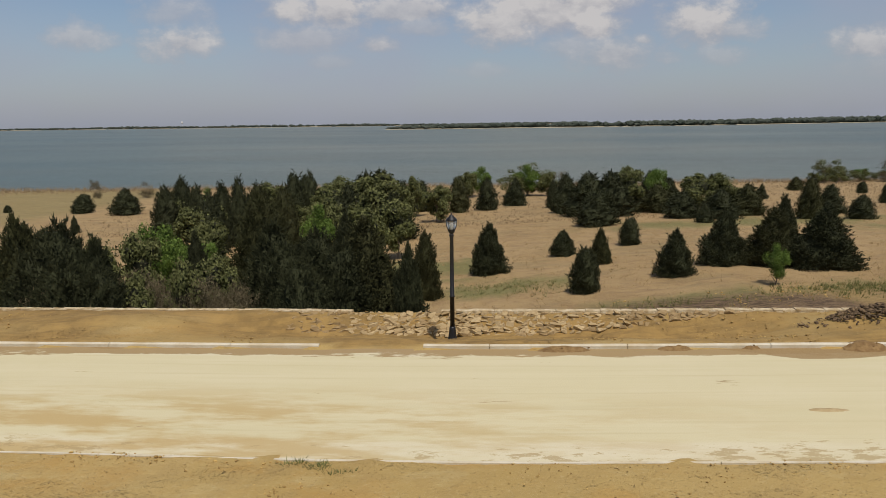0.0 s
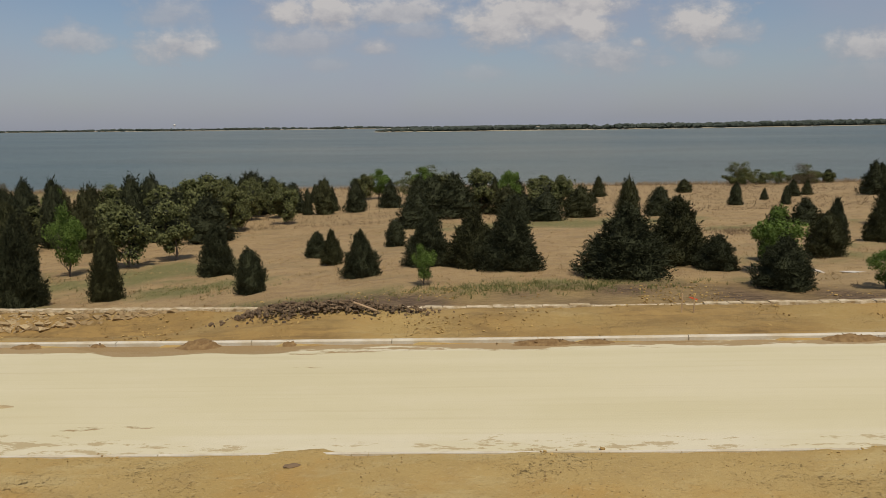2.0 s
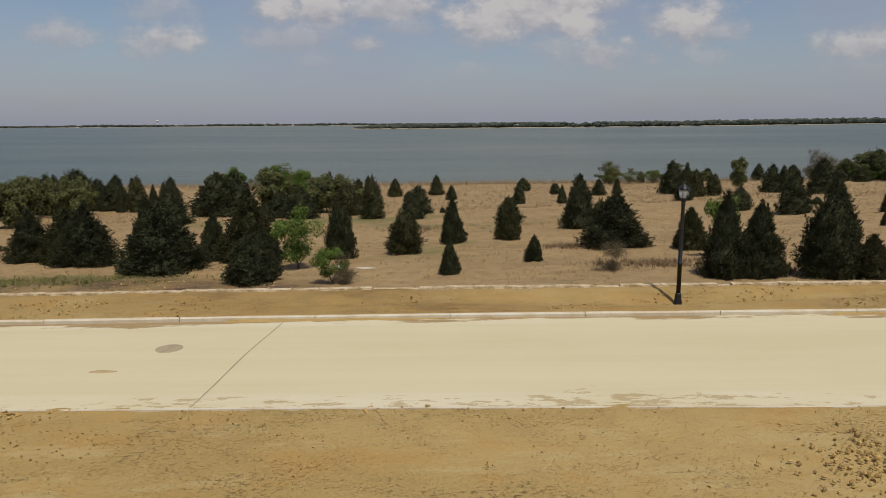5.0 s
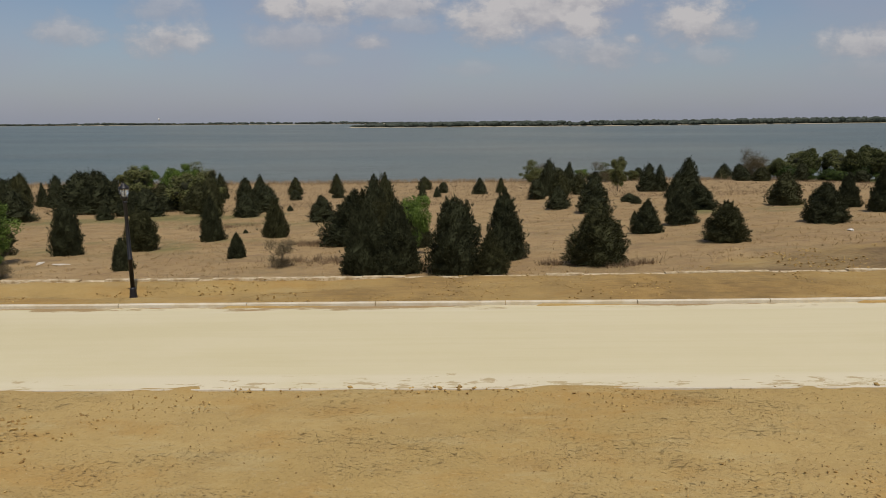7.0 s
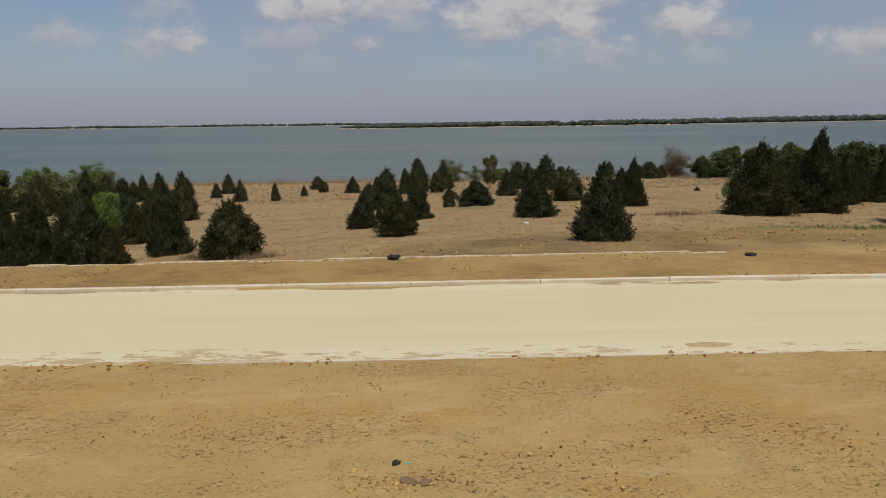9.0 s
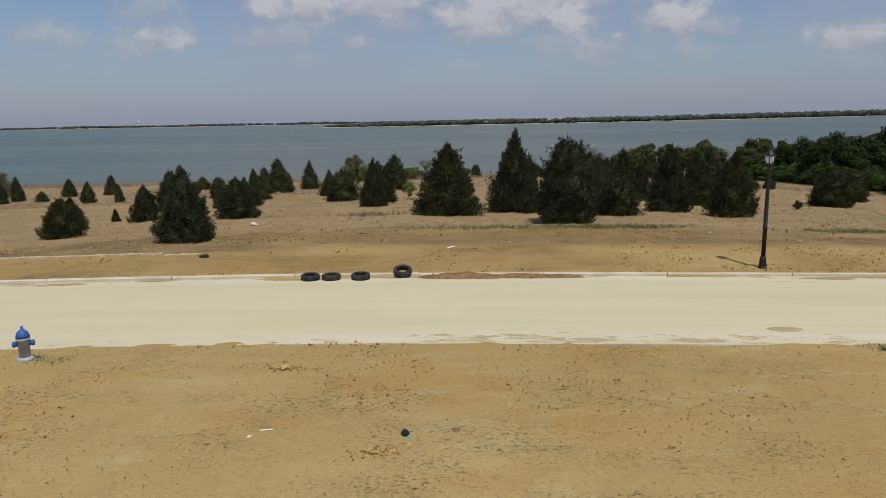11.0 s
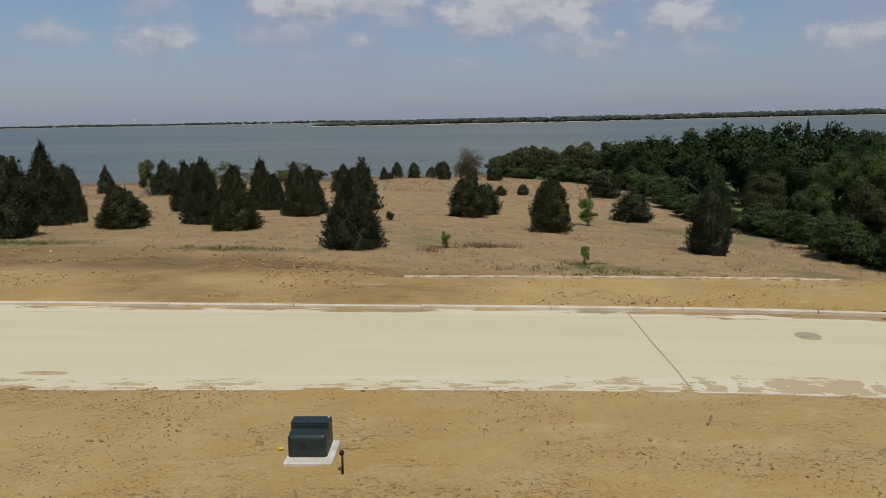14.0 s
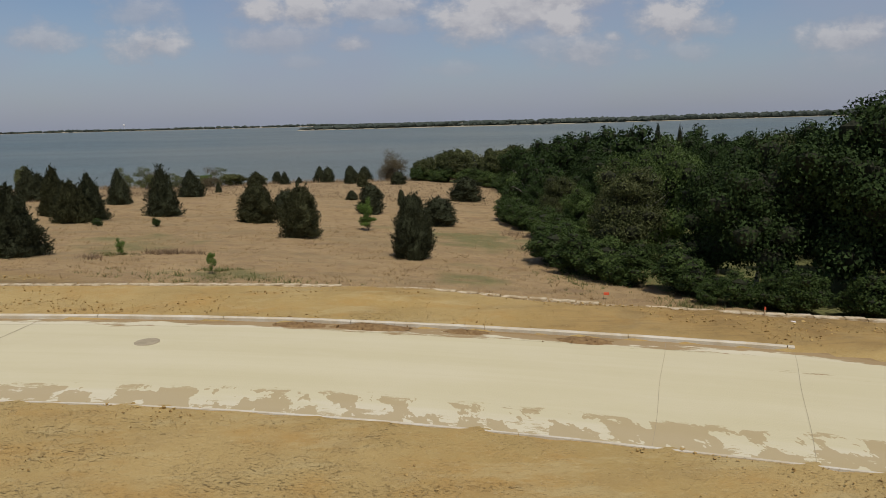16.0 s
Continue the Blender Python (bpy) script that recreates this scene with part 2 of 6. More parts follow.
def simple(name, a, b, scale=6, rough=.8, metal=0.0, bump=0.0, spec=None):
    k = Mat(name, rough, metal)
    n = k.noise(scale, 5, .6)
    k.col(k.mix(k.ramp(n, .3, .7), a, b))
    if bump:
        k.bump(n, bump)
    if spec is not None:
        k.p.inputs["Specular IOR Level"].default_value = spec
    return k.m


# earth: zones come from painted layers of the sheet itself
k = Mat("earth", .95)
big, mid, fine, grit = k.noise(.16, 4, .6), k.noise(.9, 5, .65), k.noise(5.5, 6, .75), k.noise(38, 3, .7)
crumb = k.noise(8.5, 8, .8, (.8, 1.25, 1), None, (3, 7, 0))
where = k.noise(.4, 4, .65, (.8, 1.5, 1), None, (11, 2, 0))
# cleat prints of machines, in patches of short staggered dents
sp = k.t.nodes.new("ShaderNodeSeparateXYZ")
k.t.links.new(k.pos, sp.inputs[0])
sway = k.math("MULTIPLY", k.math("SUBTRACT", k.noise(1.3, 3, .6, (1, 1, 1), None, (5, 5, 0)), .5), .5)
rows = k.math("DIVIDE", k.math("ADD", k.math("ADD", sp.outputs[1], k.math("MULTIPLY", sp.outputs[0], .075)), sway), .11)
in_row = k.math("FRACT", rows)
slot = k.math("FRACT", k.math("ADD", k.math("ADD", k.math("DIVIDE", k.math("ADD", sp.outputs[0], sway), .15), k.math("MULTIPLY", k.math("FLOOR", rows), .37)), k.math("MULTIPLY", in_row, .45)))
cleat = k.math("MULTIPLY", k.ramp(k.math("ABSOLUTE", k.math("SUBTRACT", slot, .5)), .3, .14), k.ramp(k.math("ABSOLUTE", k.math("SUBTRACT", in_row, .5)), .3, .12))
track_zone = k.math("MULTIPLY", k.ramp(k.noise(.2, 3, .55, (.5, 1.3, 1), None, (4, 13, 0)), .47, .56), k.attr("tracks"))
cleat = k.math("MULTIPLY", k.math("MULTIPLY", cleat, track_zone), k.ramp(k.noise(2.5, 4, .7, (1, 1, 1), None, (9, 9, 0)), .5, .62))
patchy = k.math("ADD", k.math("MULTIPLY", k.ramp(where, .5, .64), .95), .05)
lump = k.math("MULTIPLY", k.ramp(crumb, .55, .69), patchy)
# lone crumbs and small pits, thick in some places and rare in others
speck = k.math("MULTIPLY", k.ramp(k.cells(13), .3, .12), k.ramp(k.noise(2.1, 5, .7, (1, 1, 1), None, (6, 1, 0)), .54, .64))
speck2 = k.math("MULTIPLY", k.ramp(k.cells(29), .32, .12), k.ramp(k.noise(1.2, 5, .75, (1, 1.4, 1), None, (1, 16, 0)), .5, .6))
crust = k.noise(17, 6, .8, (.8, 1.2, 1), None, (13, 3, 0))
dirt = k.mix(k.ramp(big, .3, .7), (.372, .257, .088), (.425, .301, .114))
dirt = k.mix(k.math("MULTIPLY", k.ramp(k.noise(.3, 5, .65, (1, 1.5, 1), None, (21, 4, 0)), .48, .66), .75), dirt, (.395, .24, .07))
dirt = k.mix(k.math("MULTIPLY", k.ramp(k.noise(.55, 5, .7, (.6, 1.7, 1), None, (2, 31, 0)), .52, .66), .6), dirt, (.445, .345, .155))
dirt = k.mix(k.math("MULTIPLY", k.ramp(mid, .48, .72), .5), dirt, (.33, .225, .085))
dirt = k.mix(k.math("MULTIPLY", k.ramp(fine, .54, .7), .4), dirt, (.29, .185, .066))
dirt = k.mix(k.math("MULTIPLY", k.ramp(fine, .45, .3), .45), dirt, (.5, .39, .19))
# browner lumps, dents and pits also carry the small shadows of crumbs as colour
dirt = k.mix(k.math("MULTIPLY", k.ramp(lump, .2, .8), .45), dirt, (.25, .15, .05))
dirt = k.mix(k.math("MULTIPLY", k.math("MULTIPLY", k.ramp(crust, .55, .68), k.math("ADD", k.ramp(where, .38, .58), .35)), .6), dirt, (.27, .175, .068))
dirt = k.mix(k.math("MULTIPLY", k.ramp(crust, .44, .36), .42), dirt, (.5, .38, .175))
dirt = k.mix(k.math("MULTIPLY", k.ramp(grit, .42, .3), .5), dirt, (.24, .15, .05))
dirt = k.mix(k.math("MULTIPLY", cleat, .22), dirt, (.2, .118, .03))
dirt = k.mix(k.math("MULTIPLY", speck, .38), dirt, (.2, .118, .038))
dirt = k.mix(k.math("MULTIPLY", speck2, .45), dirt, (.6, .48, .27))
dirt = k.mix(k.math("MULTIPLY", k.ramp(grit, .66, .74), .5), dirt, (.62, .5, .32))
straw = k.mix(k.ramp(big, .3, .7), (.296, .2, .09), (.35, .244, .115))
straw = k.mix(k.math("MULTIPLY", k.ramp(mid, .42, .72), .6), straw, (.21, .135, .068))
straw = k.mix(k.math("MULTIPLY", k.ramp(k.noise(9, 5, .75, (1, .5, 1)), .5, .75), .55), straw, (.43, .335, .19))
straw = k.mix(k.math("MULTIPLY", k.ramp(crumb, .55, .7), .45), straw, (.13, .085, .045))
straw = k.mix(k.math("MULTIPLY", k.ramp(k.noise(.22, 5, .65, (.6, 1.6, 1), None, (17, 5, 0)), .48, .64), .55), straw, (.235, .175, .085))
straw = k.mix(k.math("MULTIPLY", k.ramp(k.noise(.35, 5, .7, (.5, 1.8, 1), None, (7, 25, 0)), .54, .68), .5), straw, (.2, .13, .072))
lush = k.mix(k.ramp(fine, .35, .65), (.085, .1, .03), (.18, .17, .06))
torn = k.mix(k.ramp(k.noise(2.6, 6, .8, (.5, 1.7, 1)), .42, .56), (.072, .047, .027), (.175, .118, .063))
mud = k.mix(k.ramp(mid, .3, .7), (.2, .125, .044), (.34, .215, .07))
c = k.mix(k.attr("meadow"), dirt, straw)
c = k.mix(k.attr("green"), c, lush)
c = k.mix(k.math("MULTIPLY", k.attr("torn"), k.ramp(k.noise(1.1, 5, .7, (.45, 1.6, 1)), .15, .36)), c, torn)
rut = k.ramp(k.noise(1.8, 6, .75, (.25, 2.4, 1), None, (1, 8, 0)), .5, .62)
mud = k.mix(k.math("MULTIPLY", rut, .45), mud, (.12, .075, .032))
c = k.mix(k.attr("mud"), c, mud)
k.col(c)
h1 = k.math("ADD", k.math("MULTIPLY", mid, .3), k.math("MULTIPLY", fine, .45))
h1 = k.math("SUBTRACT", h1, k.math("MULTIPLY", cleat, .2))
h1 = k.math("ADD", h1, k.math("ADD", k.math("MULTIPLY", speck, .15), k.math("MULTIPLY", speck2, .12)))
knob = k.math("ADD", k.math("MULTIPLY", k.ramp(k.cells(11), .4, .1), k.ramp(k.noise(1.7, 4, .7, (1, 1, 1), None, (2, 6, 0)), .45, .6)), k.math("MULTIPLY", k.math("MULTIPLY", k.ramp(k.cells(24), .42, .1), .5), k.ramp(where, .38, .6)))
h1 = k.math("ADD", h1, k.math("ADD", k.math("MULTIPLY", knob, .2), k.math("MULTIPLY", k.math("MULTIPLY", k.ramp(crust, .57, .72), k.math("ADD", k.ramp(where, .4, .6), .2)), .3)))
k.bump(k.math("ADD", h1, k.math("MULTIPLY", lump, .5)), .065)
EARTH = k.m

# concrete road: dust, wheel polish, dried mud along the gutters
k = Mat("road_concrete", .85)
uv = k.t.nodes.new("ShaderNodeUVMap").outputs[0]
sx = k.t.nodes.new("ShaderNodeSeparateXYZ")
k.t.links.new(uv, sx.inputs[0])
along, across = sx.outputs[0], sx.outputs[1]
streak = k.noise(.35, 5, .6, (.12, 2.2, 1), uv)
streak2 = k.noise(1.0, 4, .6, (.1, 5, 1), uv, (7, 3, 0))
blot = k.noise(.32, 6, .65, (.7, 3.2, 1), uv)
fine = k.noise(22, 4, .7)
c = k.mix(k.ramp(streak, .3, .7), (.54, .478, .287), (.58, .518, .327))
c = k.mix(k.math("MULTIPLY", k.ramp(k.noise(.5, 6, .7, (.5, 1, 1), uv, (3, 3, 0)), .4, .7), .35), c, (.6, .535, .36))
c = k.mix(k.math("MULTIPLY", k.ramp(streak2, .52, .75), k.math("ADD", k.math("MULTIPLY", k.ramp(along, 45, 5), .3), .12)), c, (.45, .375, .21))
# washed gutters, paler than the driven lanes, bounded by a thin saw cut
gut = k.math("ADD", k.ramp(across, 1.05, .75), k.ramp(across, ROAD_W - 1.0, ROAD_W - .75), True)
c = k.mix(k.math("MULTIPLY", gut, k.math("MULTIPLY", k.ramp(k.noise(.6, 5, .65, (.3, 1, 1), uv, (4, 7, 0)), .3, .65), .75)), c, (.615, .555, .395))
cut = k.math("MULTIPLY", k.ramp(k.math("ABSOLUTE", k.math("SUBTRACT", across, ROAD_W - .95)), .022, .01), k.ramp(k.noise(.35, 4, .6, (1, .05, 1), uv, (1, 2, 0)), .46, .54))
c = k.mix(k.math("MULTIPLY", cut, k.math("MULTIPLY", k.ramp(along, 118, 124), .6)), c, (.28, .22, .13))
west = k.ramp(along, 60, 5)
c = k.mix(k.math("MULTIPLY", k.math("MULTIPLY", k.ramp(along, 14, -8), k.ramp(across, 4.6, 2.0)), k.math("MULTIPLY", k.ramp(blot, .42, .6), .8)), c, (.43, .3, .115))
c = k.mix(k.math("MULTIPLY", k.ramp(fine, .55, .8), .12), c, (.42, .35, .22))
near_band = k.ramp(across, 1.9, .2)
far_band = k.ramp(across, ROAD_W - 1.5, ROAD_W - .15)
east = k.ramp(along, 150, 172)
patch = k.math("ADD", k.math("MULTIPLY", k.noise(1.5, 7, .76, (.7, 2.2, 1), uv, (2, 9, 0)), 1.0), k.math("MULTIPLY", k.noise(.09, 2, .5, (1, .3, 1), uv, (8, 1, 0)), .42))
patch2 = k.noise(.45, 6, .7, (.5, 2.4, 1), uv, (12, 4, 0))
holes = k.ramp(k.noise(1.0, 4, .6, (1.25, .7, 1), uv, (6, 14, 0)), .49, .56)
wash = k.math("MULTIPLY", east, k.math("MULTIPLY", k.ramp(across, 2.0, 1.0), k.math("SUBTRACT", .38, k.math("MULTIPLY", holes, .36))))
muddy_n = k.ramp(k.math("ADD", k.math("ADD", k.math("MULTIPLY", near_band, .27), wash), patch), 1.0, 1.03)
muddy_f = k.ramp(k.math("ADD", k.math("ADD", k.math("MULTIPLY", far_band, .34), patch2), k.math("MULTIPLY", k.math("ADD", west, east, True), .15)), .80, .85)
c = k.mix(k.math("MULTIPLY", muddy_n, .75), c, (.37, .275, .13))
c = k.mix(k.math("MULTIPLY", muddy_f, .9), c, (.30, .2, .085))
lens = k.ramp(k.noise(.085, 2, .5, (1, .02, 1), uv, (5.2, 0, 0)), .47, .66)
lens = k.math("MULTIPLY", lens, k.math("ADD", k.math("MULTIPLY", k.ramp(along, 46, 26), 1.25), k.math("MULTIPLY", east, .5)))
lens = k.math("ADD", lens, k.math("MULTIPLY", east, k.math("ADD", k.math("MULTIPLY", k.ramp(k.noise(.16, 3, .55, (1, .02, 1), uv, (2.7, 0, 0)), .42, .6), .5), .12)))
lens = k.math("ADD", lens, k.math("MULTIPLY", k.math("SUBTRACT", k.noise(1.2, 5, .6, (.4, 2, 1), uv), .5), .35))
film = k.math("MULTIPLY", k.ramp(k.math("SUBTRACT", lens, k.math("SUBTRACT", ROAD_W, across)), -.02, .05), k.ramp(lens, .2, .3))
c = k.mix(k.math("MULTIPLY", film, .92), c, k.mix(k.ramp(fine, .3, .7), (.27, .175, .072), (.31, .215, .1)))
k.col(c)
k.bump(k.math("ADD", fine, k.math("MULTIPLY", muddy_f, .6)), .012)
ROAD = k.m

k = Mat("kerb_concrete", .85)
n1, n2 = k.noise(1.2, 5, .65), k.noise(18, 4, .7)
c = k.mix(k.ramp(n1, .35, .7), (.58, .53, .41), (.48, .4, .26))
c = k.mix(k.math("MULTIPLY", k.ramp(n2, .5, .75), .3), c, (.4, .3, .16))
k.col(c)
k.bump(n2, .01)
KERB = k.m

k = Mat("wall_stone", .9)
r, n1 = k.rand(), k.noise(9, 5, .65)
c = k.mix(r, (.3, .21, .1), (.47, .355, .19))
c = k.mix(k.math("MULTIPLY", k.ramp(n1, .45, .7), .6), c, (.2, .13, .06))
k.col(c)
k.bump(n1, .03)
STONE = k.m

k = Mat("coping_stone", .9)
n1 = k.noise(3, 5, .65)
k.col(k.mix(k.ramp(n1, .35, .65), (.6, .5, .33), (.36, .26, .13)))
k.bump(k.noise(15, 4, .7), .03)
COPING = k.m

k = Mat("clod_earth", .95)
k.col(k.mix(k.island(), (.25, .155, .054), (.5, .345, .125)))
CRUMB = simple("earth_crumb", (.25, .16, .06), (.44, .32, .145), 14, .95)
CLOD = k.m
k = Mat("dark_clod", .95)
k.col(k.mix(k.island(), (.085, .058, .034), (.19, .128, .07)))
DARK_CLOD = k.m

# lake
k = Mat("lake_water", .22)
w1 = k.noise(.5, 4, .6, (.5, 1.6, 1))
w2 = k.noise(.012, 3, .55, (.35, 1.5, 1))
w3 = k.noise(.0018, 3, .5, (.6, 1.8, 1))
c = k.mix(k.ramp(w3, .35, .65), (.068, .098, .086), (.13, .145, .116))
c = k.mix(k.math("MULTIPLY", k.ramp(w2, .45, .7), .5), c, (.12, .13, .108))
k.col(c)
k.p.inputs["IOR"].default_value = 1.33
k.p.inputs["Specular IOR Level"].default_value = .3
k.put(k.p.inputs["Roughness"], k.math("ADD", k.math("MULTIPLY", w2, .12), .26))
k.bump(k.math("ADD", w1, k.math("MULTIPLY", k.noise(.11, 3, .6, (.5, 1.5, 1)), 1.5)), .35)
WATER = k.m


def leaf(name, dark, light, rough=.7, clump=1.3):
    """Foliage that varies from leaf to leaf, from bough to bough and from plant to plant."""
    k = Mat(name, rough)
    c = k.mix(k.island(), dark, light)
    c = k.mix(k.math("MULTIPLY", k.ramp(k.noise(clump, 4, .6), .46, .66), .6), c, tuple(v * 1.45 for v in light))
    c = k.mix(k.math("MULTIPLY", k.ramp(k.noise(clump, 3, .6, (1, 1, 1), None, (9, 4, 7)), .5, .68), .7), c, tuple(v * .7 for v in dark))
    c = k.mix(k.math("MULTIPLY", k.rand(), .45), c, tuple(v * .62 for v in light))
    k.col(c)
    k.p.inputs["Specular IOR Level"].default_value = .06
    return k.m


CEDAR = leaf("cedar_needles", (.029, .033, .016), (.041, .045, .022))
CEDAR_OLIVE = leaf("cedar_needles_olive", (.034, .036, .015), (.05, .051, .022))
LEAF_FRESH = leaf("fresh_leaves", (.05, .09, .018), (.13, .19, .04))
LEAF_DARK = leaf("forest_leaves", (.015, .026, .008), (.04, .064, .018), clump=.7)
LEAF_MID = leaf("mid_green_leaves", (.036, .058, .016), (.095, .135, .036), clump=.7)
LEAF_UNDER = leaf("undergrowth_leaves", (.024, .04, .012), (.06, .09, .024), clump=1.0)
LEAF_WOOD = leaf("budding_leaves", (.032, .04, .014), (.085, .092, .034), clump=.7)
LEAF_OLIVE = leaf("olive_leaves", (.06, .07, .025), (.14, .145, .055))
TWIG = simple("grey_twigs", (.13, .105, .075), (.22, .18, .13), 5, .9)
BARK = simple("bark", (.075, .06, .045), (.15, .12, .09), 8, .9, bump=.02)
PALE_BARK = simple("pale_bark", (.2, .18, .15), (.34, .31, .26), 8, .9, bump=.02)
STRAW = leaf("dry_grass", (.3, .205, .096), (.43, .315, .16), clump=.35)
RUST_GRASS = leaf("rusty_grass", (.17, .12, .07), (.28, .2, .118))
GREEN_GRASS = leaf("green_grass", (.1, .115, .035), (.21, .205, .08))
SCRUB = leaf("scrub_twigs", (.06, .048, .028), (.17, .14, .08))
# crown hearts: a dark green stands in for the shade among inner twigs
INNER_SHADE = simple("inner_crown_shade", (.02, .022, .011), (.032, .034, .016), 9, .95)
REED = leaf("reeds", (.24, .175, .1), (.36, .27, .16))
# grey of distance haze is mixed into the far woods' green
HAZED_SHORE_TREES = leaf("far_woods", (.042, .054, .042), (.075, .085, .066))
SAND = simple("far_beach", (.35, .3, .2), (.42, .36, .25), .02)
BLACK_METAL = simple("black_painted_metal", (.006, .006, .007), (.014, .013, .013), 9, .45, spec=.4)
RED_PLASTIC = simple("red_conduit", (.29, .026, .022), (.19, .02, .018), 5, .5)
WHITE_PAINT = simple("white_paint", (.72, .7, .66), (.6, .57, .5), 6, .6)
YELLOW = simple("yellow_paint", (.7, .5, .05), (.6, .42, .05), 6, .6)
RUBBER = simple("tyre_rubber", (.018, .017, .016), (.05, .045, .04), 5, .85)
DARK_GREEN = simple("dark_green_paint", (.012, .022, .02), (.02, .032, .028), 4, .45, spec=.4)
PAD = simple("pad_concrete", (.6, .56, .48), (.46, .41, .32), 3, .85)
IRON = simple("manhole_iron", (.3, .25, .155), (.38, .315, .2), 4, .8, bump=.01)
JOINT = simple("joint_seal", (.29, .24, .15), (.38, .315, .205), 2, .9)
WOOD = simple("raw_wood", (.45, .31, .17), (.33, .22, .12), 6, .8)
ORANGE = simple("orange_ribbon", (.7, .12, .05), (.6, .1, .04), 4, .6)
SILVER = simple("hydrant_silver", (.42, .44, .47), (.3, .32, .35), 6, .5)
BLUE = simple("blue_cap", (.03, .1, .3), (.04, .12, .35), 6, .5)
MUD = simple("wet_mud", (.16, .092, .036), (.26, .165, .068), 7, .9, bump=.03)
SMEAR = simple("dried_mud", (.36, .265, .13), (.44, .345, .19), 5, .9)
k = Mat("lantern_glass", .08)
k.col((.85, .87, .86))
k.p.inputs["Transmission Weight"].default_value = .75
GLASS = k.m

# ---- building helpers ----
rng = np.random.default_rng(7)


def mesh_of(name, verts, faces, material, smooth=False):
    me = bpy.data.meshes.new(name)
    me.from_pydata([tuple(map(float, v)) for v in verts], [], [tuple(map(int, f)) for f in faces])
    me.materials.append(material)
    if smooth:
        me.polygons.foreach_set("use_smooth", [True] * len(me.polygons))
    me.update()
    return me


def part(name, data, parent=None, label="", m=None):
    """Links a mesh as one object under a thing or part."""
    ob = new(name, data)
    if parent is not None:
        ob.parent = parent
    if m is not None:
        ob.matrix_basis = m
    if label:
        ob["label"] = label
    return ob


def bm_mesh(name, bm, material, smooth=False):
    me = bpy.data.meshes.new(name)
    bm.to_mesh(me)
    bm.free()
    me.materials.append(material)
    if smooth:
        me.polygons.foreach_set("use_smooth", [True] * len(me.polygons))
    return me


def lathe(name, profile, material, sides=16, smooth=True):
    """A turned form from (radius, height) pairs."""
    v, f = [], []
    for r, z in profile:
        for i in range(sides):
            a = 2 * math.pi * i / sides
            v.append((r * math.cos(a), r * math.sin(a), z))
    n = len(profile)
    for j in range(n - 1):
        for i in range(sides):
            k = (i + 1) % sides
            f.append((j * sides + i, j * sides + k, (j + 1) * sides + k, (j + 1) * sides + i))
    f.append(tuple(range(sides))[::-1])
    f.append(tuple((n - 1) * sides + i for i in range(sides)))
    return mesh_of(name, v, f, material, smooth)


def box(name, size, material, at=(0, 0, 0), bevel=0.0, segments=1):
    bm = bmesh.new()
    bmesh.ops.create_cube(bm, size=1, matrix=Matrix.Translation(at) @ Matrix.Diagonal((*size, 1)))
    if bevel:
        bmesh.ops.bevel(bm, geom=bm.edges[:], offset=bevel, segments=segments, affect="EDGES", profile=.6)
    return bm_mesh(name, bm, material)


def tube(name, points, radii, material, sides=8, smooth=True):
    """A bent, tapered round bar along the points."""
    v, f = [], []
    pts = [Vector(p) for p in points]
    for i, p in enumerate(pts):
        d = (pts[min(i + 1, len(pts) - 1)] - pts[max(i - 1, 0)]).normalized()
        a = d.orthogonal().normalized() if abs(d.z) > .99 else d.cross(Vector((0, 0, 1))).normalized()
        b = d.cross(a).normalized()
        r = radii[i] if isinstance(radii, (list, tuple)) else radii
        for s in range(sides):
            t = 2 * math.pi * s / sides
            v.append(p + a * r * math.cos(t) + b * r * math.sin(t))
    for i in range(len(pts) - 1):
        for s in range(sides):
            k = (s + 1) % sides
            f.append((i * sides + s, i * sides + k, (i + 1) * sides + k, (i + 1) * sides + s))
    f.append(tuple(range(sides))[::-1])
    f.append(tuple((len(pts) - 1) * sides + s for s in range(sides)))
    return mesh_of(name, v, f, material, smooth)


def chunk_mesh(name, seed, material, squash=.7, cuts=1):
    """A broken stone or clod about 1 across."""
    g = np.random.default_rng(seed)
    bm = bmesh.new()
    bmesh.ops.create_icosphere(bm, subdivisions=cuts, radius=.5)
    for v in bm.verts:
        v.co *= float(g.uniform(.72, 1.15))
        v.co.z *= squash
    return bm_mesh(name, bm, material)


# ---- the ground sheet ----
def spaced(*stretches):
    out = []
    for a, b, d in stretches:
        out += list(np.arange(a, b - d * .01, d))
    return np.array(out + [stretches[-1][1]])


gx = spaced((-4900, -600, 860), (-600, -200, 50), (-200, -60, 7), (-60, -25, 1.4), (-25, 195, .55), (195, 270, 1.5), (270, 620, 35), (620, 4900, 860))
gy = spaced((-4900, -500, 880), (-500, -40, 46), (-40, -8, 4), (-8, 3, 1.1), (3, 34, .4), (34, 75, 1.1), (75, 210, 3.4), (210, 400, 38), (400, 1400, 200), (1400, 2000, 60), (2000, 4900, 500))
GX, GY = np.meshgrid(gx, gy)
px, py = GX.ravel(), GY.ravel()
pz = ground_z(px, py)
fy, wy = far_y(px), wall_y(px)
ny_ = near_y(px)
on_road = (py > ny_ + .1) & (py < fy - .05)
n_a, n_b, n_c = value_noise(px * .35, py * .35, 1), value_noise(px * 1.1, py * 1.1, 2), value_noise(px * 2.6, py * 2.6, 3)
n_big = value_noise(px * .06, py * .06, 4) + .5 * value_noise(px * .17, py * .17, 5)
close = (py < 75) & (py > -20) & (abs(px - 80) < 140)
field = step(0, 3, py - wy)
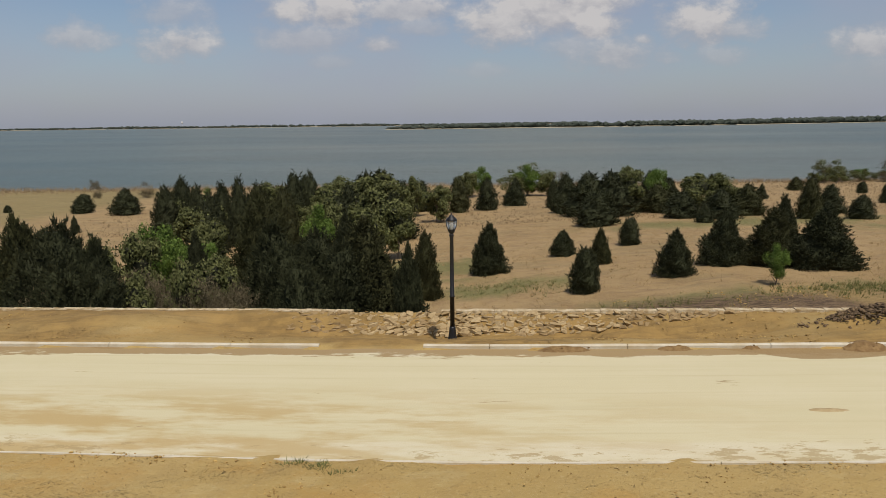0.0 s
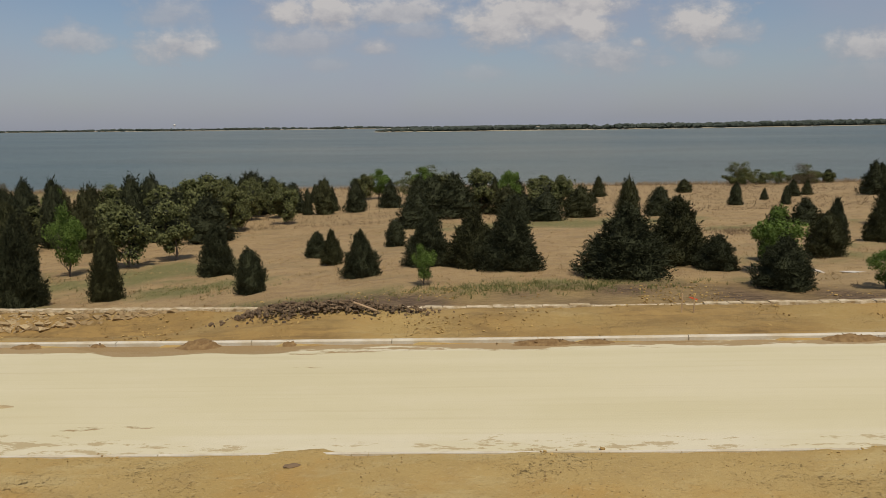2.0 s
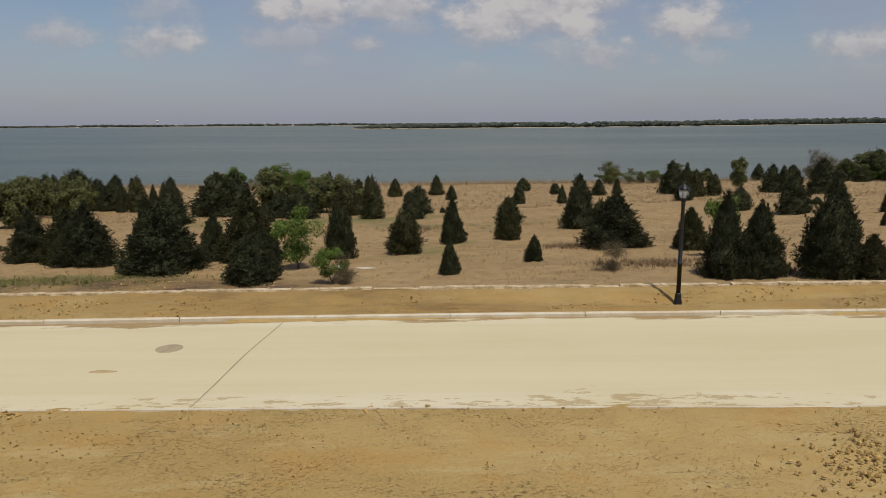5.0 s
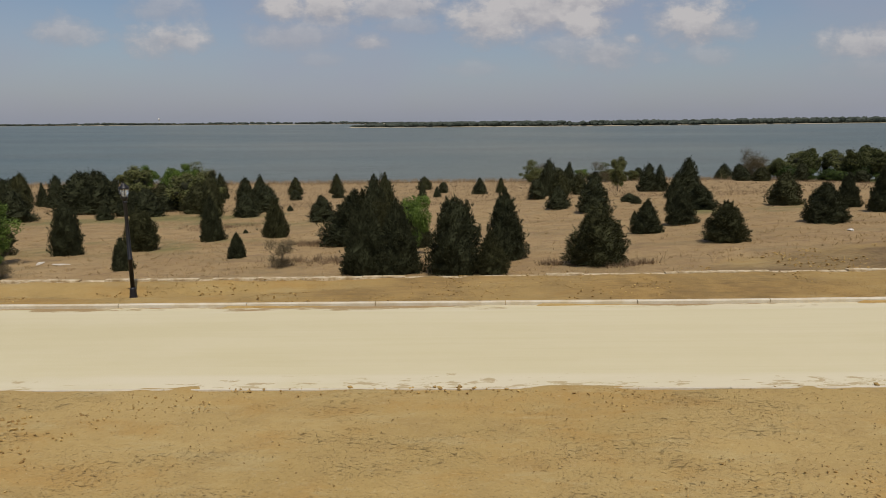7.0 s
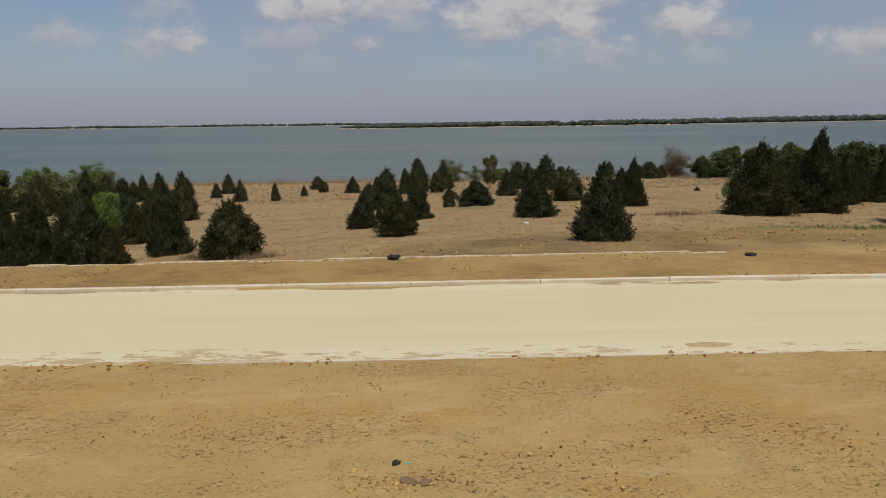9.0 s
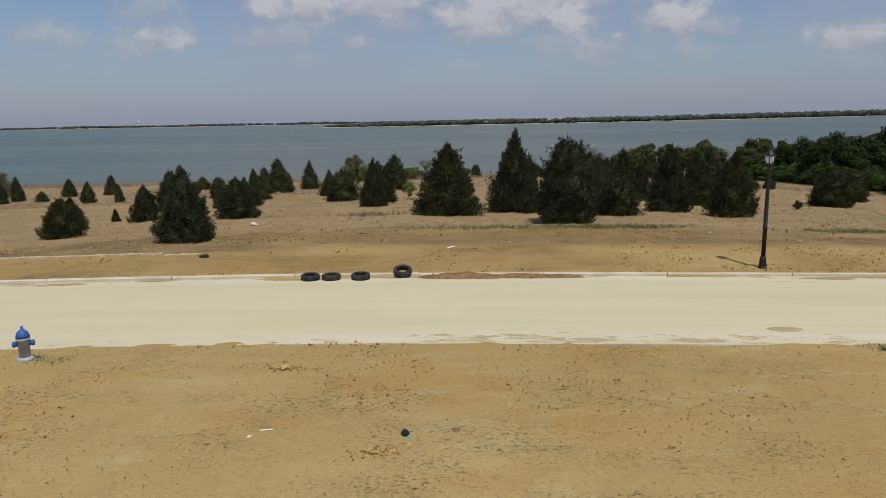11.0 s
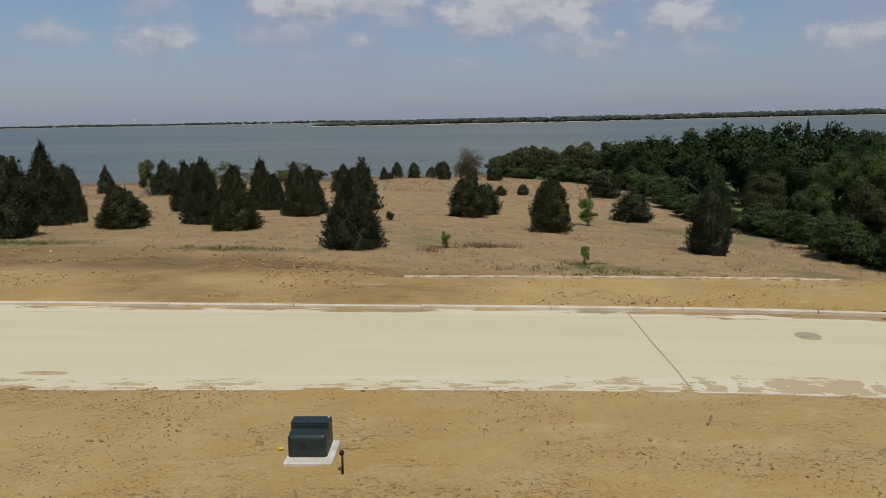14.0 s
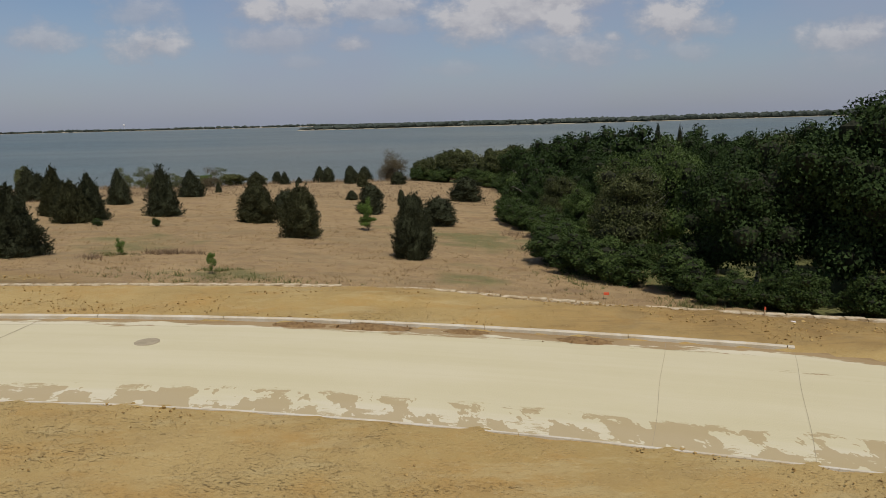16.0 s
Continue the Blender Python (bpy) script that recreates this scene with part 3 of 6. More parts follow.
pz = pz + np.where(close & ~on_road, (.06 * n_a + .06 * n_b + .07 * n_c) * (1 + .8 * field) * step(.05, .9, np.minimum(abs(py - ny_), abs(py - fy))), 0)
lip = np.exp(-((py - ny_) / .3) ** 2)
pz = pz + np.where(close, lip * np.clip(.012 + .1 * n_c, -.02, .06), 0)

# zones: bare earth, meadow, green growth, churned soil, mud
edge_of_dirt = smooth_curve([-60, -8, 0, 8, 20, 34, 40, 47, 52, 70, 84, 94, 108, 123.4, 137.4, 151.4, 161.4, 173.4, 183.4, 201.4, 241.4],
                            [30, 28.5, 34, 38.5, 38.8, 40, 38, 33, 25, 24.5, 29.6, 34.2, 33, 32, 30, 26.5, 23, 20.5, 20.5, 14, 6], 3.0)
ed = edge_of_dirt(px)
meadow = step(-1.6, 1.4, py - ed + 2.2 * n_a + 1.5 * n_b + 1.2 * n_c)
churn = (.35 + .65 * np.clip(step(55, 45, px) + step(80, 92, px), 0, 1)) * (1 - step(-1.5, 1.5, py - ed)) * (py > wy + .3)
torn = np.clip(churn * (.85 + 1.0 * n_a), 0, 1) * (1 - .2 * step(70, 90, px)) * (1 - step(150, 165, px)) * np.where(px > 106, step(.4, 3.5, py - wy + 1.5 * n_b) * (1 + .5 * step(124, 138, px)), 1)
green = np.zeros_like(px)
for x0, y0, rx, ry, a in ((27, 39, 9, 2.0, 1.0), (14, 37.5, 6, 2.0, .6), (36, 80, 16, 5, .8), (-2, 58, 7, 5, .8), (-14, 50, 10, 10, .7), (4, 47, 5, 3, .7),
                          (125.4, 33.5, 5.5, 1.2, 1.0), (118.4, 34, 6, 1, .6), (140.4, 31.5, 4, 1.0, .7), (55, 70, 14, 4, .45), (50, 50, 12, 5, .35), (66, 29, 7, 2.2, .5), (161.2, 29.0, 4, 1.2, .45),
                          (175.4, 33, 4, 4, .28), (170.4, 25.2, 2.6, .6, .7), (151.4, 42, 4, 5, .4), (176.4, 55, 8, 8, .5), (88, 27.5, 8, 1.5, .35), (100, 60, 10, 4, .3), (48, 30.5, 5, 2, .6)):
    green = np.maximum(green, a * np.exp(-((px - x0) / rx) ** 2 - ((py - y0) / ry) ** 2))
green = np.clip(step(.12, .6, green + .55 * n_a * (green > .08) + .4 * n_b * (green > .08)) * .8, 0, 1) * meadow
green = np.where((px > wood_edge(py) + .5 + n_a) & (py > 16), 1.0, green)
green = np.where((abs(px - 80) > 150) | (py < -30) | (py > 1600), np.maximum(green, .4), green)
meadow = np.where((py < -45) | (py > 1600), 1, meadow)
mud = np.clip(1.3 * step(1.0, .2, abs(py - fy - .5)) * (.5 + 1.6 * n_a) * (1 - step(30, 60, px) * (1 - step(172, 180, px))), 0, 1) * (py > fy)
mud = np.maximum(mud, np.clip(.55 + .9 * n_a, .15, .85) * (py > fy) * (1 - step(-.2, 1.5, py - wy)) * (1 - step(100, 112, px) * (1 - step(172, 180, px))))
mud = np.maximum(mud, np.clip(.45 + 1.1 * n_a, 0, .8) * (py > fy + .2) * step(100, 110, px) * (1 - step(150, 156, px)) * (1 - step(-1, 2, py - ed)))
mud = np.maximum(mud, np.clip(.7 + .8 * n_a + .5 * n_b, 0, .95) * (py > fy + .1) * step(173, 181, px) * (1 - step(.5, 3, py - wy)))
# soil behind the wall stones is darkened so their gaps look shaded
mud = np.maximum(mud, .9 * trench(px) * step(-1.9, -1.3, py - wy) * (1 - step(-.1, .1, py - wy)))
tracks = np.clip(.3 + .35 * step(58, 64, px) * (1 - step(76, 82, px)) + .75 * step(93, 101, px) * (1 - step(106, 111, px)) + .6 * step(152, 162, px) + .35 * step(134, 140, px) * (1 - step(143, 147, px)) + .3 * step(56, 50, px) * step(44, 48, px), 0, 1)
nx, ny = len(gx), len(gy)
idx = np.arange(nx * ny).reshape(ny, nx)
quads = np.stack([idx[:-1, :-1], idx[:-1, 1:], idx[1:, 1:], idx[1:, :-1]], -1).reshape(-1, 4)
ground_mesh = bpy.data.meshes.new("ground")
ground_mesh.vertices.add(nx * ny)
ground_mesh.vertices.foreach_set("co", np.stack([px, py, pz], 1).ravel())
ground_mesh.loops.add(quads.size)
ground_mesh.loops.foreach_set("vertex_index", quads.ravel())
ground_mesh.polygons.add(len(quads))
ground_mesh.polygons.foreach_set("loop_start", np.arange(0, quads.size, 4))
ground_mesh.polygons.foreach_set("use_smooth", np.ones(len(quads), bool))
ground_mesh.materials.append(EARTH)
for name, layer in (("meadow", meadow), ("green", green), ("torn", torn), ("mud", mud), ("tracks", tracks)):
    ground_mesh.attributes.new(name, "FLOAT", "POINT").data.foreach_set("value", np.clip(layer, 0, 1).astype(np.float32))
ground_mesh.update()
ground_mesh.validate()
ground = tagged(new("ground", ground_mesh), "bare tan earth and dry straw-coloured meadow sloping to a lake", "ground", kind="structure")

# lake: one sheet at its level
lake = tagged(new("water", mesh_of("water", [(-4900, 150, LAKE_Z), (4900, 150, LAKE_Z), (4900, 4900, LAKE_Z), (-4900, 4900, LAKE_Z)], [(0, 1, 2, 3)], WATER)),
              "wide grey-blue lake with small wind ripples", "lake", kind="structure")


# ---- road and kerbs ----
def heading(x):
    s = (float(far_y(x + .5)) - float(far_y(x - .5)))
    return Vector((1, s, 0)).normalized(), Vector((-s, 1, 0)).normalized()


rx = np.arange(-45, 226, .75)
v, f, uvs = [], [], []
cross = [0, .12, .5, 1.2, 2.4, ROAD_W / 2, 5.1, 6.3, 6.9, ROAD_W - .1]
for x in rx:
    lo, hi = float(near_y(x)), float(far_y(x))
    for c in cross:
        v.append((x, lo + (hi - lo) * c / ROAD_W, float(road_z(x)) + .05 * (1 - ((c - ROAD_W / 2) / (ROAD_W / 2)) ** 2)))
        uvs.append((x, c))
nc = len(cross)
for i in range(len(rx) - 1):
    for j in range(nc - 1):
        a = i * nc + j
        f.append((a, a + nc, a + nc + 1, a + 1))
me = mesh_of("road", v, f, ROAD)
lay = me.uv_layers.new(name="UVMap")
lay.data.foreach_set("uv", np.array([uvs[l.vertex_index] for l in me.loops]).ravel())
bm = bmesh.new()
bm.from_mesh(me)
rim = bmesh.ops.extrude_edge_only(bm, edges=[e for e in bm.edges if e.is_boundary])
for g in rim["geom"]:
    if isinstance(g, bmesh.types.BMVert):
        g.co.z -= .2
bm.to_mesh(me)
bm.free()
road = tagged(new("road", me), "new pale concrete street dusted with tan mud", "road", kind="structure")


def kerb_piece(a, b, line, width, high, seed):
    """One cast length of kerb between two stations."""
    g = np.random.default_rng(seed)
    v, f = [], []
    xs = np.linspace(a, b, 5)
    for x in xs:
        d, nrm = heading(x)
        p = Vector((x, float(line(x)), 0))
        for c, h in ((-width, -.2), (-width, high * .75), (-width + .05, high), (-.02, high), (0, high - .02), (0, -.2)):
            q = p + nrm * c
            v.append((q.x, q.y, float(road_z(q.x)) + h + (float(g.uniform(-.006, .006)) if h > 0 else 0)))
    for i in range(4):
        for j in range(5):
            f.append((i * 6 + j, i * 6 + j + 1, (i + 1) * 6 + j + 1, (i + 1) * 6 + j))
    f.append(tuple(range(6))[::-1])
    f.append(tuple(24 + j for j in range(6)))
    return mesh_of("kerb_section", v, f, KERB)


def near_top(x):
    return near_y(x) + .06


kerb_far = tagged(new("kerb"), "pale cast concrete kerb with mud on it", "kerb", kind="structure")
kerb_near = tagged(new("kerb"), "low concrete kerb half buried in tan soil", "kerb", kind="structure")
x = -44.0
while x < 215:
    ln = 4.55
    a, b = x, x + ln
    if not (a > -5.2 and b < -.3):
        lo, hi = a + .012, b - .012
        if a < -4.4 < b:
            hi = -4.4
        if a < -.75 < b:
            lo = -.75
        if a < 183.7 < b:
            hi = 183.7
        if hi - lo > .15 and not (183.7 < a < 196):
            part("kerb_section", kerb_piece(lo, hi, far_y, .15, .15 if not 111 < a < 151.4 else .125, int(a * 7) + 900), kerb_far)
    part("kerb_section", kerb_piece(a + .012, b - .012, near_top, .09, .022, int(a * 5) + 2900), kerb_near)
    x += ln

# ---- trees ----
def cedar_meshes(seed, form, material, n=13000, k=1.0):
    """Trunk and crown of a juniper one metre high and one metre wide."""
    g = np.random.default_rng(seed)
    lob = g.uniform(0, 6.28, 8)

    def radius(h, a):
        foot = .9 + .1 * np.minimum(h / .08, 1)
        if form == "cone":
            r = .515 * (1 - h) ** .64 * foot
        elif form == "pyramid":
            r = .515 * (1 - h ** 1.25) ** .92 * foot
        elif form == "spire":
            r = .525 * (1 - h) ** .56 * foot
        elif form == "beehive":
            r = .515 * np.sqrt(np.clip(1 - h ** 2.1, 0, 1)) * (.86 + .14 * np.minimum(h / .25, 1)) * (1 - .12 * h)
        else:
            r = .52 * (1 - h ** 1.6) ** .76 * foot
        lump = 1 + .11 * np.sin(3 * a + lob[0] + 6 * h) + .09 * np.sin(5 * a + lob[1] - 11 * h) + .07 * np.sin(2 * a + lob[2] + 17 * h) + .06 * np.sin(9 * a + lob[3] + 23 * h)
        return r * lump
    # inner mass
    hs, sides = np.linspace(.015, .95, 14), 16
    v, f = [], []
    for h in hs:
        for i in range(sides):
            a = 2 * math.pi * i / sides
            r = float(radius(np.array(h), np.array(a))) * float(g.uniform(.66, .82))
            v.append((r * math.cos(a), r * math.sin(a), h * .96))
    for j in range(len(hs) - 1):
        for i in range(sides):
            k2 = (i + 1) % sides
            f.append((j * sides + i, j * sides + k2, (j + 1) * sides + k2, (j + 1) * sides + i))
    f.append(tuple((len(hs) - 1) * sides + i for i in range(sides)))
    v = np.array(v)
    # plumes: short boughs that stand out and up from the mass, each a bundle of small sprays
    q = 190
    h = g.uniform(0, 1, q * 6)
    a = g.uniform(0, 2 * math.pi, q * 6)
    keep = g.uniform(0, .5, q * 6) < radius(h, a) + .03
    h, a = h[keep][:q], a[keep][:q]
    q = len(h)
    r = radius(h, a)
    reach = g.uniform(.05, .15, q) * (.7 + .45 * (1 - h)) * (1 + (g.uniform(0, 1, q) > .84) * .6)
    out = np.stack([np.cos(a), np.sin(a), np.zeros(q)], 1)
    rise = g.uniform(.25, 1.0, q) + .8 * h
    axis = out + np.stack([g.normal(0, .25, q), g.normal(0, .25, q), rise], 1)
    axis /= np.linalg.norm(axis, axis=1)[:, None]
    root = out * (r * g.uniform(.66, .84, q))[:, None] + np.stack([0 * h, 0 * h, h * .95], 1)
    # leaders at the top
    nl = 13
    la = g.uniform(0, 6.28, nl)
    lr = g.uniform(0, .05 if form in ("cone", "spire") else .13, nl)
    root = np.concatenate([root, np.stack([np.cos(la) * lr, np.sin(la) * lr, g.uniform(.82, .93, nl) - lr * .9], 1)])
    axis = np.concatenate([axis, np.stack([np.cos(la) * .18, np.sin(la) * .18, np.ones(nl)], 1)])
    reach = np.concatenate([reach, g.uniform(.05, .12, nl)])
    root[-1], axis[-1], reach[-1] = (0, 0, .88), (0, 0, 1), .13
    pick = g.integers(0, len(root), n)
    s = g.uniform(-.15, 1, n) ** 1.0
    fat = (.034 * (1.15 - np.clip(s, 0, 1)) + .006)[:, None]
    at = root[pick] + axis[pick] * (reach[pick] * s)[:, None] + g.normal(0, .55, (n, 3)) * fat
    d = axis[pick] + g.normal(0, .55, (n, 3))
    d /= np.linalg.norm(d, axis=1)[:, None]
    # the rest clothe the mass between the plumes
    m = n * 11 // 20
    hh, aa = g.uniform(0, 1, m * 4), g.uniform(0, 2 * math.pi, m * 4)
    fill = g.uniform(0, .5, m * 4) < radius(hh, aa) + .02
    hh, aa = hh[fill][:m], aa[fill][:m]
    m = len(hh)
    rr = radius(hh, aa) * g.uniform(.68, .97, m)
    at[:m] = np.stack([np.cos(aa) * rr, np.sin(aa) * rr, hh * .96], 1)
    d[:m] = np.stack([np.cos(aa), np.sin(aa), g.uniform(.1, 1.4, m)], 1) + g.normal(0, .45, (m, 3))
    d /= np.linalg.norm(d, axis=1)[:, None]
    face = at - np.stack([0 * at[:, 0], 0 * at[:, 0], at[:, 2] - .12], 1)
    face = face / (np.linalg.norm(face, axis=1)[:, None] + 1e-9) + g.normal(0, .42, (n, 3))
    side = np.cross(d, face)
    side /= np.linalg.norm(side, axis=1)[:, None] + 1e-9
    ln, wd = g.uniform(.022, .056, n)[:, None] * k, g.uniform(.005, .011, n)[:, None] * k
    sv = np.stack([at - side * wd, at + side * wd, at + d * ln], 1).reshape(-1, 3)
    sf = np.arange(n * 3).reshape(-1, 3)
    verts = np.concatenate([v, sv])
    faces = [tuple(x) for x in f] + [tuple(x) for x in (sf + len(v))]
    crown = mesh_of("crown", verts, faces, material)
    trunk = tube("trunk", [(0, 0, -.06), (.01, 0, .3), (0, 0, .8)], [.05, .035, .012], BARK, 6)
    return trunk, crown


CEDAR_LABEL = "dense dark green juniper growing in dry grass"
cedar_kinds = {}
for form in ("cone", "pyramid", "spire", "beehive", "bush"):
    for var in range(4):
        tm, cm = cedar_meshes(100 * len(form) + 7 * var + ord(form[0]), form, CEDAR_OLIVE if var == 2 else CEDAR)
        cedar_kinds[form, var] = (tm, cm)
        cedar_kinds["far " + form, var] = (tm, cedar_meshes(100 * len(form) + 7 * var + ord(form[0]), form, CEDAR_OLIVE if var == 2 else CEDAR, 2600, 1.6)[1])


def cedar(x, y, high, wide, form="cone", var=0, label="", sink=.0):
    """A juniper standing on the meadow."""
    tm, cm = cedar_kinds[form if y < 62 else "far " + form, var]
    root = tagged(new("juniper_tree"), label or CEDAR_LABEL, "tree", "junipers")
    root.matrix_basis = Matrix.Translation((x, y, float(ground_z(x, y)) - sink)) @ Matrix.Rotation((x * 1.7 + y * 2.3) % 6.28, 4, "Z")
    s = Matrix.Diagonal((wide, wide, high, 1))
    part("trunk", tm, root, m=s)
    part("crown", cm, root, m=s)
    return root


def limb_set(g, high, spread, levels=3, first=.3, count=5):
    """Branch paths of a broad-leaved tree: lists of points with radii, and the twig ends."""
    out, ends = [], []

    def grow(p, d, ln, r, lev):
        pts, rad = [p], [r]
        for i in range(3):
            d = (d + Vector(g.normal(0, .16, 3)) + Vector((0, 0, .06))).normalized()
            p = p + d * ln / 3
            pts.append(p)
            rad.append(r * (1 - .25 * (i + 1)) if lev else r * (1 - .18 * (i + 1)))
        out.append((pts, rad))
        if lev >= levels:
            ends.append(p)
            return
        for _ in range(count if lev == 0 else 4):
            b = g.uniform(.35, 1) if lev else g.uniform(first, 1)
            q = pts[0].lerp(pts[-1], b) if lev else pts[min(3, int(b * 3.99))]
            az = g.uniform(0, 6.28)
            nd = (d * .55 + Vector((math.cos(az), math.sin(az), .25)) * spread).normalized()
            grow(q, nd, ln * g.uniform(.5, .75), rad[-1] * .75, lev + 1)
    grow(Vector((0, 0, -.1)), Vector((0, 0, 1)), high * .45, high * .022, 0)
    return out, ends


def joined_tubes(name, paths, material, sides=5):
    v, f = [], []
    for pts, rad in paths:
        o = len(v)
        for i, p in enumerate(pts):
            d = (pts[min(i + 1, len(pts) - 1)] - pts[max(i - 1, 0)]).normalized()
            a = d.orthogonal().normalized()
            b = d.cross(a)
            for s in range(sides):
                t = 6.2832 * s / sides
                v.append(p + (a * math.cos(t) + b * math.sin(t)) * rad[i])
        for i in range(len(pts) - 1):
            for s in range(sides):
                k2 = (s + 1) % sides
                f.append((o + i * sides + s, o + i * sides + k2, o + (i + 1) * sides + k2, o + (i + 1) * sides + s))
    return mesh_of(name, v, f, material)


def leaf_cloud(name, centres, radii, count, size, material, g, core=.0):
    """Many small folded leaves round the given centres, with a dense heart, coloured dark as inner shade, where core >
    0.
    """
    n = count
    pick = g.integers(0, len(centres), n)
    d = g.normal(size=(n, 3))
    d /= np.linalg.norm(d, axis=1)[:, None]
    rr = g.uniform(.3, 1.12, n) ** .6
    c = np.array(centres)[pick] + d * (np.array(radii)[pick] * rr[:, None] if np.ndim(radii) > 1 else (np.array(radii)[pick] * rr)[:, None])
    nrm = d + (0, 0, .35) + g.normal(0, .75, (n, 3))
    nrm /= np.linalg.norm(nrm, axis=1)[:, None]
    ref = g.normal(size=(n, 3))
    a = np.cross(nrm, ref)
    a /= np.linalg.norm(a, axis=1)[:, None]
    b = np.cross(nrm, a)
    s = size * g.uniform(.6, 1.4, n)[:, None]
    verts = np.stack([c - a * s, c + a * s * .5 - b * s * .7, c + a * s * .5 + b * s * .7 + nrm * s * .2], 1).reshape(-1, 3)
    faces = [tuple(q) for q in np.arange(n * 3).reshape(-1, 3)]
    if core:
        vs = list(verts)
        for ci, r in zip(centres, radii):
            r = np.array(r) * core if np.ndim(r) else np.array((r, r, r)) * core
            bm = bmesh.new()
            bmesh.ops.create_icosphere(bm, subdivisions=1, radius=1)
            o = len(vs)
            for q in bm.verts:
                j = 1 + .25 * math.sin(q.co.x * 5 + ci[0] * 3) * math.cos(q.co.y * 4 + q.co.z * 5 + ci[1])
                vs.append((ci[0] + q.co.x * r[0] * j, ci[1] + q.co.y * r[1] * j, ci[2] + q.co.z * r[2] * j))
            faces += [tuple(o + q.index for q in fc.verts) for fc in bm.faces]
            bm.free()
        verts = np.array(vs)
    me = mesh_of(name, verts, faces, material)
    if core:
        me.materials.append(INNER_SHADE)
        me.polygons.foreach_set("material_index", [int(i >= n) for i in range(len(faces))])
    return me


def broad_meshes(seed, material, bark, leaves=3600, leaf_size=.035, blobs=11, squat=1.0, dense=True, low=.3):
    """Limbs and crown of a leafy tree one metre high."""
    g = np.random.default_rng(seed)
    paths, ends = limb_set(g, 1.0, .9, 2, .3, 6)
    cs, rs = [(0, 0, .55)], [(.3 * squat, .3 * squat, .3)]
    mid, tall = (1 + low) / 2 - .06, (1 - low) / 2 - .05
    for i in range(blobs):
        d = g.normal(size=3)
        d = d / np.linalg.norm(d) * g.uniform(.45, 1.0)
        belly = 1.0 - .35 * max(0, d[2]) ** 2
        cs.append((d[0] * .36 * belly, d[1] * .36 * belly, mid + d[2] * tall))
        q = g.uniform(.08, .17)
        rs.append((q * squat, q * squat, q * .85))
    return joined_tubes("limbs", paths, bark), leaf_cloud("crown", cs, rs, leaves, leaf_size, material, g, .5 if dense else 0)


def bare_meshes(seed, bark):
    g = np.random.default_rng(seed)
    paths, ends = limb_set(g, 1.0, 1.0, 3, .1, 7)
    c = np.repeat(np.array([q[:] for q in ends]), 42, 0)
    n = len(c)
    d = g.normal(size=(n, 3)) + (0, 0, .5)
    d /= np.linalg.norm(d, axis=1)[:, None]
    a = np.cross(d, g.normal(size=(n, 3)))
    a /= np.linalg.norm(a, axis=1)[:, None]
    c = c + g.normal(0, .055, (n, 3))
    s, w = g.uniform(.03, .09, n)[:, None], g.uniform(.002, .0055, n)[:, None]
    tw = mesh_of("twigs", np.stack([c - a * w, c + a * w, c + d * s], 1).reshape(-1, 3), np.arange(n * 3).reshape(-1, 3), SCRUB)
    return joined_tubes("limbs", paths, bark, 4), tw


broad_kinds = {}
for i in range(4):
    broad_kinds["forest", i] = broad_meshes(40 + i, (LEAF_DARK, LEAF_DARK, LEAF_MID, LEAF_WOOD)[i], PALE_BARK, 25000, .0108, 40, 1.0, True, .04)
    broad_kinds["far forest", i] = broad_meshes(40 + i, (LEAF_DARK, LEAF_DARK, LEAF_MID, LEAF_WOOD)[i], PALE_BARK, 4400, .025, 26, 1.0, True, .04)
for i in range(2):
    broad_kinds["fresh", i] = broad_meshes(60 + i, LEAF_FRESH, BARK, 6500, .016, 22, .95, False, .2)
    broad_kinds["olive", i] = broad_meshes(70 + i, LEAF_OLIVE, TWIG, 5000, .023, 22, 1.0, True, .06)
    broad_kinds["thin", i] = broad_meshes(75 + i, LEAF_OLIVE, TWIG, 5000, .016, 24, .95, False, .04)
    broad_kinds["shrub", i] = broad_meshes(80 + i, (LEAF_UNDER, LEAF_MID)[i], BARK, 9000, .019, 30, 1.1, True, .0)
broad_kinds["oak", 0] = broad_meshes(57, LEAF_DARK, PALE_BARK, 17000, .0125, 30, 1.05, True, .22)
bare_kinds = [bare_meshes(90 + i, TWIG) for i in range(2)]


def broad(x, y, high, wide, form="forest", var=0, label="dark green leafy tree at a wood's edge", category="tree", group="woodland trees", name="leafy_tree"):
    lm, cm = broad_kinds["far forest" if form == "forest" and y > 75 else form, var]
    root = tagged(new(name), label, category, group)
    root.matrix_basis = Matrix.Translation((x, y, float(ground_z(x, y)))) @ Matrix.Rotation((x * 2.7 + y * 1.3) % 6.28, 4, "Z")
    s = Matrix.Diagonal((wide, wide, high, 1))
    part("trunk", lm, root, m=s)
    part("crown", cm, root, m=s)
    return root


def bare(x, y, high, wide, var=0, label="bare grey-brown tree near the shore"):
    root = tagged(new("bare_tree"), label, "tree", "bare trees")
    root.matrix_basis = Matrix.Translation((x, y, float(ground_z(x, y)))) @ Matrix.Rotation((x * 2.7 + y * 1.3) % 6.28, 4, "Z")
    for name, data in zip(("branches", "brush"), bare_kinds[var]):
        part(name, data, root, m=Matrix.Diagonal((wide, wide, high, 1)))
    return root


